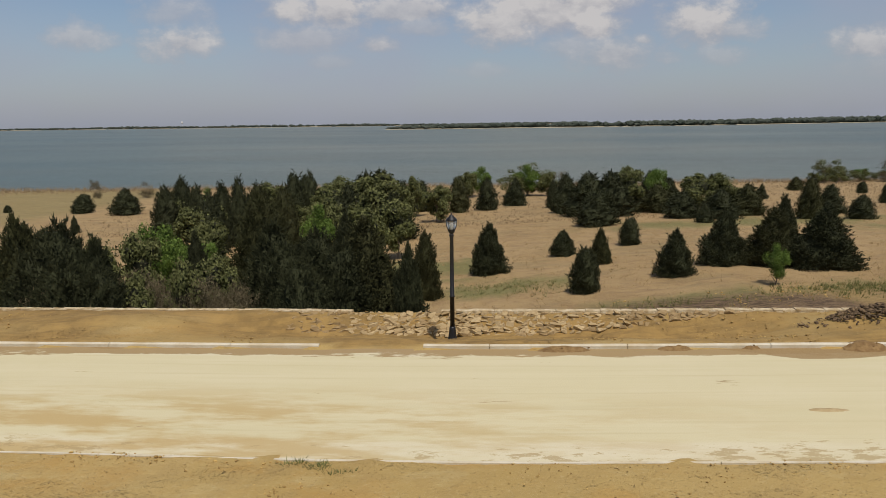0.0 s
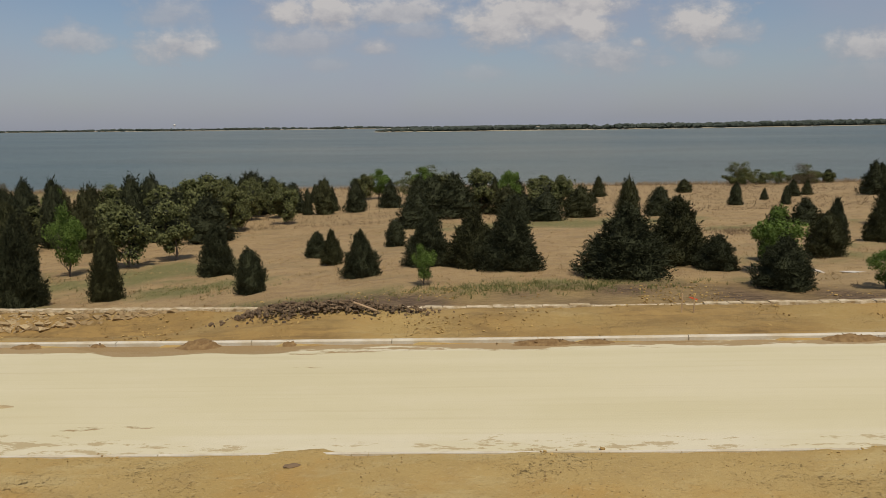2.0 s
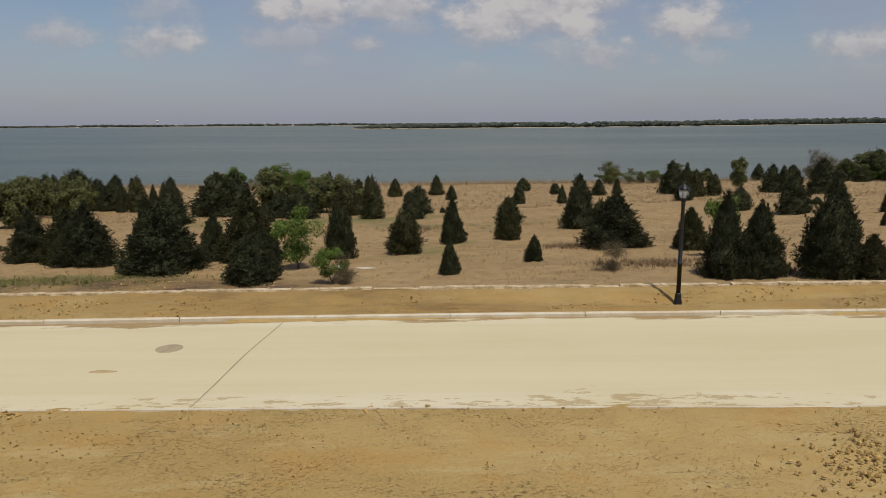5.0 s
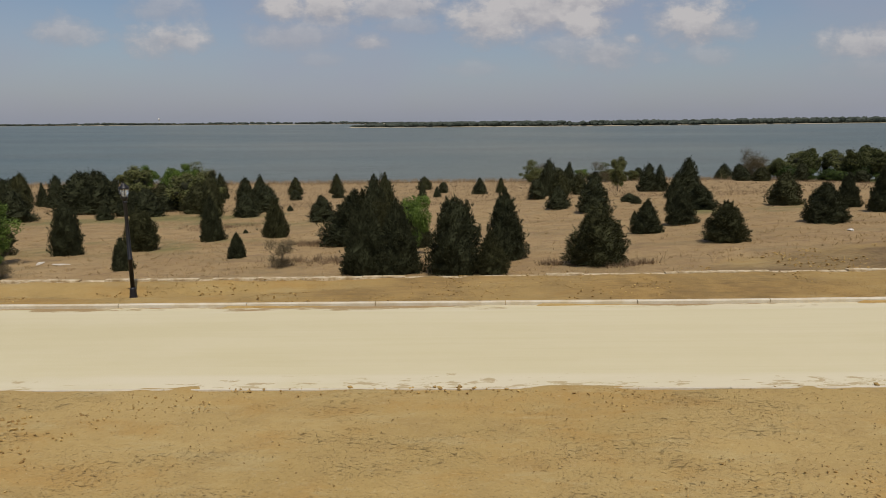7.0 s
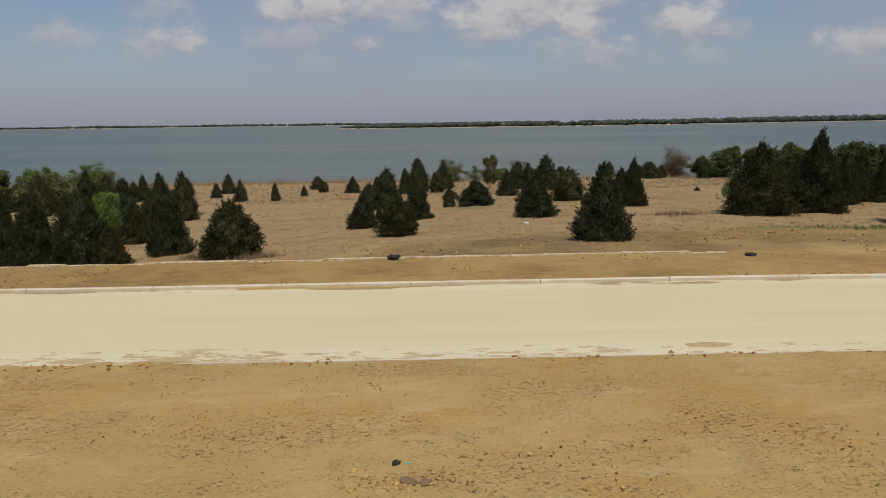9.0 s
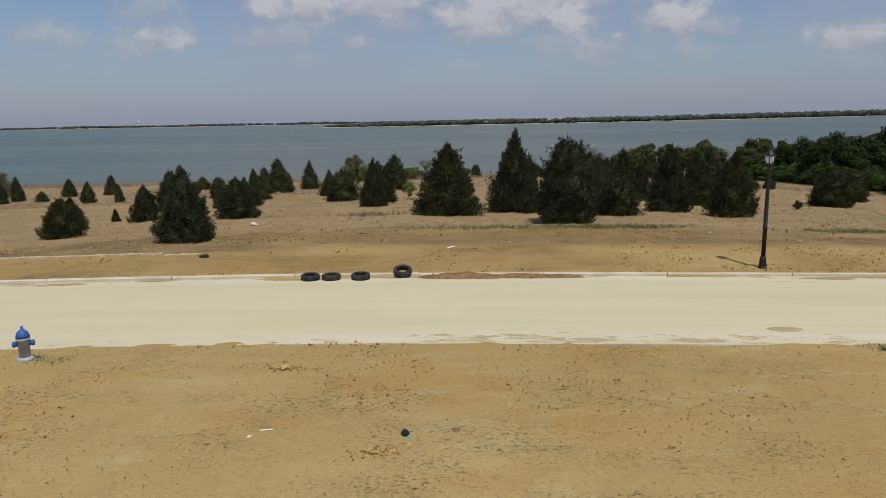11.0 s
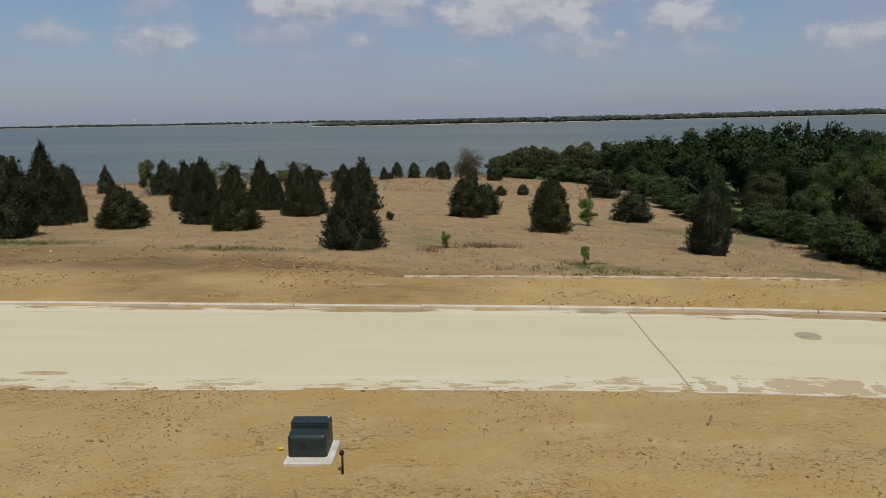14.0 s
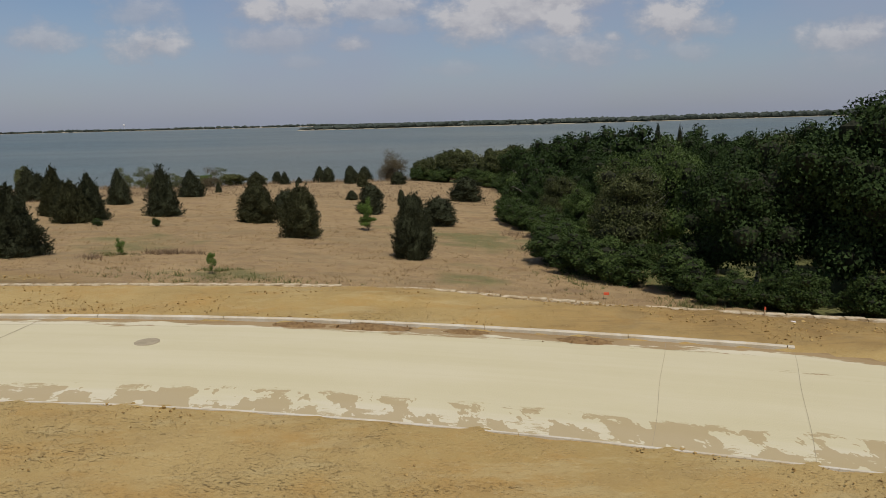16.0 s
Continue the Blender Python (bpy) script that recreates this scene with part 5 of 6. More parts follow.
# ---- grasses ----
def tufts(name, label, xs, ys, high, wide, blades, material, seed, category="grass"):
    """Loose tufts of thin blades on the ground, as one mesh."""
    g = np.random.default_rng(seed)
    n = len(xs)
    zs = ground_z(xs, ys) - .04
    X, Y, Z = (np.repeat(a, blades) for a in (xs, ys, zs))
    m = n * blades
    az = g.uniform(0, 6.28, m)
    r = g.uniform(0, wide, m)
    h = np.repeat(high * g.uniform(.5, 1.25, n), blades) * g.uniform(.6, 1.1, m)
    bx, by = X + np.cos(az) * r * .5, Y + np.sin(az) * r * .5
    half = .012 + .03 * h
    tx, ty = bx + np.cos(az) * (r * .6 + .12 * h), by + np.sin(az) * (r * .6 + .12 * h)
    side = g.uniform(0, 6.28, m)
    v = np.stack([np.stack([bx - np.cos(side) * half, by - np.sin(side) * half, Z], 1),
                  np.stack([bx + np.cos(side) * half, by + np.sin(side) * half, Z], 1),
                  np.stack([tx, ty, Z + h], 1)], 1).reshape(-1, 3)
    me = bpy.data.meshes.new(name)
    me.vertices.add(len(v))
    me.vertices.foreach_set("co", v.ravel())
    me.loops.add(m * 3)
    me.loops.foreach_set("vertex_index", np.arange(m * 3))
    me.polygons.add(m)
    me.polygons.foreach_set("loop_start", np.arange(0, m * 3, 3))
    me.materials.append(material)
    me.update()
    return tagged(new(name, me), label, category, kind="stuff")


def scatter(n, x0, x1, y0, y1, seed, beyond=.5):
    g = np.random.default_rng(seed)
    xs = g.uniform(x0, x1, n)
    ys = y0 + (y1 - y0) * g.uniform(0, 1, n) ** 1.5
    ok = ys > edge_of_dirt(xs) + beyond + 1.5 * value_noise(xs * .4, ys * .4, 9)
    return xs[ok], ys[ok]


tufts("dry_grass", "short straw-coloured dry grass over the meadow", *scatter(46000, -25, 190, 22, 95, 31), .2, .4, 5, STRAW, 32)
tufts("dry_grass", "thin brown grass over the far meadow", *scatter(16000, -60, 190, 90, 195, 33), .45, .6, 4, RUST_GRASS, 34)
g = np.random.default_rng(36)
pick_x, pick_y = [], []
for x0, y0, rx_, ry_, n in ((155.9, 36.2, 2.2, .7, 110), (61.7, 50.3, 2.0, 1.4, 130), (78.8, 35.5, .7, .6, 50), (65.5, 40.5, 4.5, 1.6, 260), (152.0, 33.0, .9, .5, 30), (111.4, 45, 2, 1, 60), (181.4, 46, 2.2, 4, 60), (182.4, 60, 2, 4, 40), (50, 66, 4, 3, 140), (70.5, 36, 2.5, 1.0, 110), (83, 33.4, 1.6, .8, 60)):
    pick_x += list(g.normal(x0, rx_ * .5, n))
    pick_y += list(g.normal(y0, ry_ * .5, n))
tufts("rusty_grass", "taller rust-brown dead stems in clumps", np.array(pick_x), np.array(pick_y), .42, .5, 7, RUST_GRASS, 37)
g = np.random.default_rng(38)
pick_x, pick_y = [], []
for x0, y0, rx_, ry_, n in ((27, 39, 9, 2.0, 900), (14, 37.5, 6, 2, 350), (125.4, 33.5, 5.5, 1.2, 500), (118.4, 34, 6, 1, 200), (140.4, 31.5, 4, 1, 200), (4, 47, 5, 3, 300), (-14, 50, 9, 8, 400), (161.4, 27.5, 6, 1.8, 300), (170.6, 25.2, 2.6, .6, 150), (182.4, 34, 2, 6, 160), (186.4, 25, 2, 3, 300), (160.9, 30.2, 1.5, .5, 120),
                            (152.4, 34.8, 1.5, .8, 90), (48, 31, 5, 2, 200)):
    pick_x += list(g.normal(x0, rx_ * .5, n))
    pick_y += list(g.normal(y0, ry_ * .5, n))
tufts("green_grass", "patches of fresh green grass and weeds", np.array(pick_x), np.array(pick_y), .24, .28, 6, GREEN_GRASS, 39)
g = np.random.default_rng(42)
pick_x, pick_y = [], []
for x0, y0, rx_, ry_, n in ((-3.5, 14.6, .3, .2, 16), (-2.9, 14.4, .35, .2, 30), (-2.3, 14.1, .3, .15, 10), (127.4, 8.95, .9, .4, 150), (106.2, 9.0, .7, .4, 30)):
    pick_x += list(g.normal(x0, rx_ * .5, n))
    pick_y += list(g.normal(y0, ry_ * .5, n))
tufts("weeds", "low green weeds beside the street", np.array(pick_x), np.array(pick_y), .13, .25, 9, GREEN_GRASS, 43)
g = np.random.default_rng(40)
xs = g.uniform(-190, 190, 6000)
ys = 195 + g.normal(0, 5, 6000)
tufts("reeds", "pale brown reeds along the lake shore", xs, ys, 1.3, .8, 4, REED, 41)


# ---- the far shore ----
def far_woods(name, label, x0, x1, y_at, high, n, seed, squash=.75):
    """A long belt of tree crowns on the far side of the lake."""
    g = np.random.default_rng(seed)
    v, f = [], []
    base = bmesh.new()
    bmesh.ops.create_icosphere(base, subdivisions=1, radius=1)
    bv = np.array([q.co[:] for q in base.verts])
    bf = [[q.index for q in fc.verts] for fc in base.faces]
    base.free()
    for i in range(n):
        x = g.uniform(x0, x1)
        y = y_at(x) + abs(g.normal(0, 22))
        h = high(x) * g.uniform(.6, 1.15)
        w = g.uniform(7, 17)
        o = len(v)
        v += [tuple(q) for q in bv * g.uniform(.8, 1.2, (len(bv), 1)) * (w, w, h * squash * .5) + (x, y, LAKE_Z + .5 + h * .45)]
        f += [tuple(o + k for k in q) for q in bf]
    return tagged(new(name, mesh_of(name, v, f, HAZED_SHORE_TREES)), label, "woods", kind="stuff")


def shore_bank(name, label, pts):
    """Low sandy bank under the far woods."""
    v, f = [], []
    for x, y in pts:
        v += [(x, y, LAKE_Z - .5), (x, y + 6, LAKE_Z + 1.6), (x, y + 400, LAKE_Z + 3)]
    for i in range(len(pts) - 1):
        for j in range(2):
            a = i * 3 + j
            f.append((a, a + 3, a + 4, a + 1))
    return tagged(new(name, mesh_of(name, v, f, SAND)), label, "shore", kind="structure")


mid_shore = smooth_curve([-160, 100, 500, 1000, 1500, 2500, 4000], [1950, 1920, 1980, 2150, 2400, 2900, 3600], 40)
mid_high = smooth_curve([-160, -60, 200, 800, 1500, 4000], [7, 15, 17, 19, 25, 36], 40)
shore_bank("far_bank", "low sandy bank of the opposite shore", [(float(x), float(mid_shore(x))) for x in np.linspace(-160, 3600, 40)])
far_woods("far_woods", "dark wooded headland across the lake", -150, 3300, lambda x: float(mid_shore(x)) + 12, lambda x: float(mid_high(x)), 1500, 51)
shore_bank("far_bank", "thin far bank on the horizon", [(float(x), 4350.0) for x in np.linspace(-4700, 900, 20)])
far_woods("far_woods", "thin grey-green woods on the horizon", -4600, 900, lambda x: 4360, lambda x: 17 + 6 * float(value_noise(x * .004, 0, 3)), 1100, 52)
tower = tagged(new("water_tower"), "tiny white water tower above the far woods", "tower")
part("tank", lathe("tank", [(1, 30), (6, 33), (7, 37), (5, 41), (.5, 43)], WHITE_PAINT, 12), tower)
part("column", lathe("column", [(1.5, 0), (1.0, 30)], WHITE_PAINT, 8), tower)
tower.matrix_basis = Matrix.Translation((-1640, 4400, LAKE_Z))

# ---- street lamps ----
lamp_post = lathe("post", [(.082, .46), (.08, 1.55), (.096, 1.56), (.096, 1.6), (.076, 1.62), (.064, 3.72), (.085, 3.76), (.085, 3.8), (.06, 3.84)], BLACK_METAL, 12)
lamp_base = lathe("base", [(.165, 0), (.165, .05), (.15, .07), (.145, .13), (.13, .2), (.118, .34), (.112, .42), (.09, .47)], BLACK_METAL, 12)
lamp_cup = lathe("cup", [(.05, 3.82), (.1, 3.88), (.135, 3.97), (.14, 4.0)], BLACK_METAL, 12)
lamp_glass = lathe("glass", [(.13, 3.995), (.165, 4.1), (.185, 4.24), (.18, 4.3)], GLASS, 12)
lamp_roof = lathe("roof", [(.205, 4.295), (.2, 4.33), (.15, 4.4), (.1, 4.43), (.085, 4.47), (.03, 4.5), (.02, 4.53), (.028, 4.55), (.006, 4.58)], BLACK_METAL, 12)
lamp_rib = tube("rib", [(.135, 0, 3.99), (.172, 0, 4.1), (.193, 0, 4.24), (.19, 0, 4.31)], .011, BLACK_METAL, 5)
lamp_bulb = lathe("bulb", [(.03, 3.98), (.05, 4.05), (.045, 4.18), (.01, 4.22)], WHITE_PAINT, 8)


def street_lamp(x, y, z):
    root = tagged(new("street_lamp"), "black cast-metal lamp post with a glass lantern top", "street lamp", "street lamps")
    root.matrix_basis = Matrix.Translation((x, y, z - .03))
    for name, data in (("base", lamp_base), ("post", lamp_post), ("cup", lamp_cup), ("glass", lamp_glass), ("roof", lamp_roof), ("bulb", lamp_bulb)):
        part(name, data, root, "clear glass lantern" if name == "glass" else "")
    for i in range(6):
        part("rib", lamp_rib, root, m=Matrix.Rotation(i * math.pi / 3, 4, "Z"))
    return root


street_lamp(.25, 23.79, .36)
street_lamp(60.1, 21.56, 1.12)
street_lamp(128.37, 18.35, float(road_z(128.4)) + .08)


# ---- things standing on the bare earth ----
def floor_at(x, y):
    return float(ground_z(x, y))


def conduit(points, radius=.034, capped=True):
    root = tagged(new("conduit_pipe"), "upright red plastic conduit stub standing in bare earth", "pipe", "red conduits")
    root.matrix_basis = Matrix.Translation((points[0][0], points[0][1], floor_at(*points[0][:2]) - .05))
    p0 = Vector((points[0][0], points[0][1], 0))
    raw = [Vector(p) - p0 for p in points]
    rel = []
    for i in range(len(raw) - 1):
        a, b, c, d = raw[max(i - 1, 0)], raw[i], raw[i + 1], raw[min(i + 2, len(raw) - 1)]
        for s in (0, .25, .5, .75):
            rel.append(.5 * (2 * b + (c - a) * s + (2 * a - 5 * b + 4 * c - d) * s * s + (3 * b - a - 3 * c + d) * s ** 3))
    rel.append(raw[-1])
    part("pipe", tube("pipe", rel, radius, RED_PLASTIC, 10), root)
    if capped:
        d = (rel[-1] - rel[-2]).normalized()
        part("end_cap", tube("end_cap", [rel[-1] - d * .04, rel[-1] + d * .03], radius * 1.12, DARK_GREEN, 10), root, "dark end cap")
    return root


def stub(x, y, high=.28):
    root = tagged(new("valve_stub"), "short dark metal stub sticking out of the earth", "stub", "metal stubs")
    root.matrix_basis = Matrix.Translation((x, y, floor_at(x, y) - .03))
    part("rod", tube("rod", [(0, 0, 0), (.01, 0, high)], .022, BLACK_METAL, 6), root)
    part("cap", lathe("cap", [(.03, high), (.05, high + .03), (.045, high + .07), (.01, high + .1)], BLACK_METAL, 8), root)
    return root


def slab(x, y, sx, sy, h, turn, label, material=PAD):
    ob = tagged(new("concrete_pad", box("concrete_pad", (sx, sy, h), material, (0, 0, h / 2 - .05), .015)), label, "pad")
    ob.matrix_basis = Matrix.Translation((x, y, floor_at(x, y))) @ Matrix.Rotation(turn, 4, "Z")
    return ob


# group by the second lot
conduit([(82.5, 7.13, 0), (82.47, 7.18, .45), (82.43, 7.25, .93)])
conduit([(83.08, 7.16, 0), (83.1, 7.22, .4), (83.02, 7.35, .78), (82.86, 7.5, 1.08)])
conduit([(83.12, 7.12, 0), (83.18, 7.16, .3), (83.29, 7.22, .62), (83.45, 7.3, .88)])
slab(82.55, 7.4, .58, .42, .1, .03, "small pale concrete pad flush with the earth")
wp = tagged(new("marker_post"), "white marker post with a yellow band and black cap", "post")
wp.matrix_basis = Matrix.Translation((81.9, 6.72, floor_at(81.9, 6.72) - .04))
part("post", tube("post", [(0, 0, 0), (.09, .04, .92)], .032, WHITE_PAINT, 8), wp)
part("band", tube("band", [(.088, .04, .9), (.106, .05, 1.08)], .034, YELLOW, 8), wp, "yellow warning band")
part("cap", tube("cap", [(.105, .05, 1.07), (.112, .052, 1.14)], .036, BLACK_METAL, 8), wp)
stub(81.9, 6.56, .22)
stub(82.76, 6.47, .3)
bag = tagged(new("plastic_bag", chunk_mesh("plastic_bag", 61, WHITE_PAINT, .8, 2)), "crumpled white plastic sheet beside red conduits", "litter")
bag.matrix_basis = Matrix.Translation((83.0, 7.4, floor_at(83, 7.4) + .12)) @ Matrix.Diagonal((.18, .14, .35, 1))
# group by the first lot
conduit([(38.56, 8.85, 0), (38.59, 8.88, .45), (38.61, 8.92, .76)])
conduit([(39.72, 8.8, 0), (39.71, 8.85, .32), (39.68, 8.92, .62)])
conduit([(39.78, 8.8, 0), (39.86, 8.85, .28), (40.0, 8.92, .52)])
slab(38.72, 9.05, .62, .42, .1, .05, "pale concrete pad by a red conduit")
stub(39.3, 10.2, .25)
# bent conduits by the third lot
conduit([(126.82, 5.55, 0), (126.9, 5.6, .38), (126.9, 5.68, .78), (126.78, 5.8, 1.18), (126.54, 5.92, 1.5), (126.24, 6.0, 1.72)], .03)
conduit([(126.76, 5.6, 0), (126.83, 5.6, .3), (126.89, 5.64, .62)], .04, False)
conduit([(126.86, 5.55, 0), (126.92, 5.58, .36), (127.1, 5.62, .68)], .03)
stub(127.12, 4.87, .26)
stub(128.04, 4.86, .26)
cable = tagged(new("black_cable", tube("black_cable", [(125.6, 6.1, floor_at(125.6, 6.1) + .02), (126, 5.95, floor_at(126, 5.95) + .03), (126.4, 5.8, floor_at(126.4, 5.8) + .02), (126.8, 5.6, floor_at(126.8, 5.6) + .02)], .009, BLACK_METAL, 5)), "black cable lying on bare earth", "cable")

# transformer cabinet on its pad
pad = slab(149.58, 4.4, .92, .95, .14, -.06, "pale square concrete pad under a cabinet")
cab = tagged(new("transformer_cabinet"), "dark green metal utility cabinet on a concrete pad", "cabinet")
cab.matrix_basis = Matrix.Translation((149.54, 4.52, floor_at(149.5, 4.42) + .088)) @ Matrix.Rotation(-.06, 4, "Z")
part("body", box("body", (.74, .34, .53), DARK_GREEN, (0, .14, .265), .02, 2), cab)
hood_bm = bmesh.new()
bmesh.ops.create_cube(hood_bm, size=1, matrix=Matrix.Translation((0, -.19, .235)) @ Matrix.Diagonal((.75, .34, .47, 1)))
for v in hood_bm.verts:
    if v.co.z > .4 and v.co.y < -.2:
        v.co.z -= .045
        v.co.x *= .97
bmesh.ops.bevel(hood_bm, geom=[e for e in hood_bm.edges if max(q.co.y for q in e.verts) < 0 and (abs(e.verts[0].co.z - e.verts[1].co.z) > .2 or min(q.co.z for q in e.verts) > .3)], offset=.07, segments=4, affect="EDGES", profile=.5)
hood = part("hood", bm_mesh("hood", hood_bm, DARK_GREEN), cab, "dark green rounded door hood")
part("lid", box("lid", (.75, .3, .03), DARK_GREEN, (0, .12, .54), .012, 2), cab)
for i in range(12):
    part("vent", box("vent", (.022, .012, .028), BLACK_METAL, (-.28 + .05 * i, -.362, .035), .003), hood)
for i in range(3):
    part("plate", box("plate", (.028, .008, .12), BLACK_METAL, (-.12 + .05 * i, -.362, .24), .002), hood)
part("latch", box("latch", (.05, .04, .03), SILVER, (.33, .2, .565), .006), cab)
stub(150.25, 3.6, .4)
yb = tagged(new("yellow_bottle", tube("yellow_bottle", [(148.86, 4.7, floor_at(148.9, 4.7) + .02), (148.97, 4.71, floor_at(148.9, 4.7) + .02)], [.035, .022], YELLOW, 8)), "small yellow plastic scrap on the earth", "litter")

# hydrant
hy = tagged(new("fire_hydrant"), "silver fire hydrant with a bright blue bonnet", "hydrant")
hy.matrix_basis = Matrix.Translation((105.65, 9.25, floor_at(105.65, 9.25) - .02))
part("flange", lathe("flange", [(.2, 0), (.2, .06), (.13, .1)], SILVER, 12), hy)
part("barrel", lathe("barrel", [(.13, .08), (.125, .5), (.16, .52), (.16, .57), (.12, .58)], SILVER, 14), hy)
part("bonnet", lathe("bonnet", [(.155, .58), (.15, .64), (.12, .72), (.06, .77), (.035, .79), (.03, .86)], BLUE, 14), hy, "blue domed bonnet")
for a in (0, math.pi / 2, math.pi):
    part("outlet", lathe("outlet", [(.06, 0), (.06, .17), (.075, .18), (.075, .23), (.02, .25)], BLUE, 10), hy, "blue outlet cap", m=Matrix.Translation((0, 0, .43)) @ Matrix.Rotation(-a - math.pi / 2 + .4, 4, "Z") @ Matrix.Rotation(math.pi / 2, 4, "X"))

# tyres in the gutter
tyre_profile = [(.2, -.075), (.22, -.1), (.29, -.11), (.335, -.085), (.345, 0), (.335, .085), (.29, .11), (.22, .1), (.2, .075), (.235, .04), (.24, -.04), (.2, -.075)]
tv, tf = [], []
for i in range(24):
    a = 2 * math.pi * i / 24
    for r, z in tyre_profile[:-1]:
        tv.append((r * math.cos(a), r * math.sin(a), z))
q = len(tyre_profile) - 1
for i in range(24):
    for j in range(q):
        tf.append((i * q + j, ((i + 1) % 24) * q + j, ((i + 1) % 24) * q + (j + 1) % q, i * q + (j + 1) % q))
tyre_mesh = mesh_of("tyre", tv, tf, RUBBER, True)
tread = []
for x, y, tilt, lift in ((111.28, 17.42, .03, .17), (112.04, 17.42, -.04, .17), (113.1, 17.4, .05, .17), (114.62, 17.72, .35, .27)):
    t = tagged(new("tyre", tyre_mesh), "worn black tyre lying in the gutter" if tilt < .2 else "worn black tyre leaning on the kerb", "tyre", "tyres")
    t.matrix_basis = Matrix.Translation((x, y, float(road_z(x)) + lift - .06)) @ Matrix.Rotation(tilt, 4, "X") @ Matrix.Rotation(x, 4, "Z")
black_scrap = tagged(new("tyre_scrap", chunk_mesh("tyre_scrap", 71, RUBBER, .6, 2)), "black rubber scrap lying on the wall top", "litter")
black_scrap.matrix_basis = Matrix.Translation((91.67, 22.35, float(road_z(91.6)) + .22)) @ Matrix.Diagonal((.6, .35, .35, 1))

# manholes
for x, y, r in ((43.19, 16.45, .36), (163.55, 12.0, .36)):
    mh = tagged(new("manhole_cover"), "round brown iron manhole cover set in the concrete", "manhole", "manholes")
    mh.matrix_basis = Matrix.Translation((x, y, float(road_z(x)) + .047))
    part("cover", lathe("cover", [(r - .02, -.02), (r - .02, .008), (r - .05, .012)], IRON, 28, False), mh)
    part("ring", lathe("ring", [(r + .03, -.02), (r + .03, .006), (r, .01)], JOINT, 28, False), mh)

# open joints across the street
for x0, x1, thin in ((45.24, 45.98, .02), (158.36, 158.75, .02), (177.2, 180.0, .005), (180.3, 183.6, .005)):
    v = []
    for s in np.linspace(0, 1, 14):
        x = x0 + (x1 - x0) * s + .02 * math.sin(9 * s)
        c = .1 + (ROAD_W - .3) * s
        y = float(near_y(x)) + (float(far_y(x)) - float(near_y(x))) * c / ROAD_W
        z = float(road_z(x)) + .05 * (1 - ((c - ROAD_W / 2) / (ROAD_W / 2)) ** 2) + .005
        v += [(x - thin, y, z), (x + thin, y, z)]
    tagged(new("road_joint", mesh_of("road_joint", v, [(2 * i, 2 * i + 1, 2 * i + 3, 2 * i + 2) for i in range(13)], JOINT)), "dark sealed joint across the concrete street", "joint", kind="structure")


# mud spilled over the kerb
def mud_patch(x, y, sx, sy, h, seed, label="brown mud spilled over the kerb", lift=.03, material=MUD):
    g = np.random.default_rng(seed)
    bm = bmesh.new()
    bmesh.ops.create_grid(bm, x_segments=16, y_segments=8, size=1)
    for v in bm.verts:
        r = v.co.x ** 2 + v.co.y ** 2
        n = noise.noise(Vector((v.co.x * 3 + seed, v.co.y * 3, seed)))
        v.co.z = h * max(0, 1 - r) * (1 + .7 * n) - .02 - .05 * max(0, r - .9)
        v.co.x, v.co.y = v.co.x * sx * (1 + .2 * n), v.co.y * sy
    ob = tagged(new("mud_patch", bm_mesh("mud_patch", bm, material, True)), label, "mud", "mud heaps")
    d, nrm = heading(x)
    ob.matrix_basis = Matrix.Translation((x, y, float(road_z(x)) + lift)) @ Matrix.Rotation(math.atan2(d.y, d.x), 4, "Z")
    return ob


SMEARS = ((125.2, 10.73, .5, .22), (100.2, 10.93, .6, .2), (9.8, 16.56, .5, .12), (141.6, 9.6, .7, .14), (42.1, 14.61, .4, .1))
SPILLS = ((13.5, 21.2, .75, .45, .26), (33.6, 19.55, .9, .3, .2), (35.2, 19.5, .8, .25, .16), (24.5, 20.1, 1.0, .28, .16), (26.0, 20.0, .6, .2, .12), (16.4, 21.0, .3, .25, .2),
                                       (116.7, 17.5, 1.7, .4, .2), (118.8, 17.45, 1.4, .3, .15), (120.3, 17.4, .9, .25, .1), (168, 13.75, 1.0, .3, .14), (170.4, 13.35, 1.5, .35, .16), (177.4, 11.6, .9, .35, .18), (173.7, 12.7, .8, .25, .12), (4, 22.0, .9, .3, .16), (7.6, 21.75, .6, .25, .15), (10, 21.6, .3, .2, .16))
for i, (x, y, sx, sy, h) in enumerate(SPILLS):
    mud_patch(x, y, sx, sy, h * .75, 300 + i)

for i, (x, y, sx, sy) in enumerate(SMEARS):
    mud_patch(x, y, sx, sy, .03, 350 + i, "thin smear of dried mud on the concrete", .022 + .05 * (1 - (2 * (y - float(near_y(x))) / ROAD_W - 1) ** 2), SMEAR)

# stakes, scraps and stones
st = tagged(new("survey_stake"), "wooden survey stake with orange ribbon", "stake")
st.matrix_basis = Matrix.Translation((29.5, 22.6, floor_at(29.5, 22.6) - .05))
part("stake", box("stake", (.045, .025, .75), WOOD, (0, 0, .37), .004), st)
part("ribbon", box("ribbon", (.3, .02, .05), ORANGE, (.17, 0, .66), .005), st, "orange ribbon", m=Matrix.Rotation(.35, 4, "Y"))
part("second_stake", box("second_stake", (.035, .025, .7), WOOD, (.42, 0, .3), .004), st)
st3 = tagged(new("survey_stake"), "short orange-painted survey stake beyond the street's bend", "stake")
st3.matrix_basis = Matrix.Translation((184.5, 14.0, floor_at(184.5, 14.0) - .05)) @ Matrix.Rotation(.06, 4, "Y")
part("stake", box("stake", (.05, .03, .36), WOOD, (0, 0, .18), .004), st3)
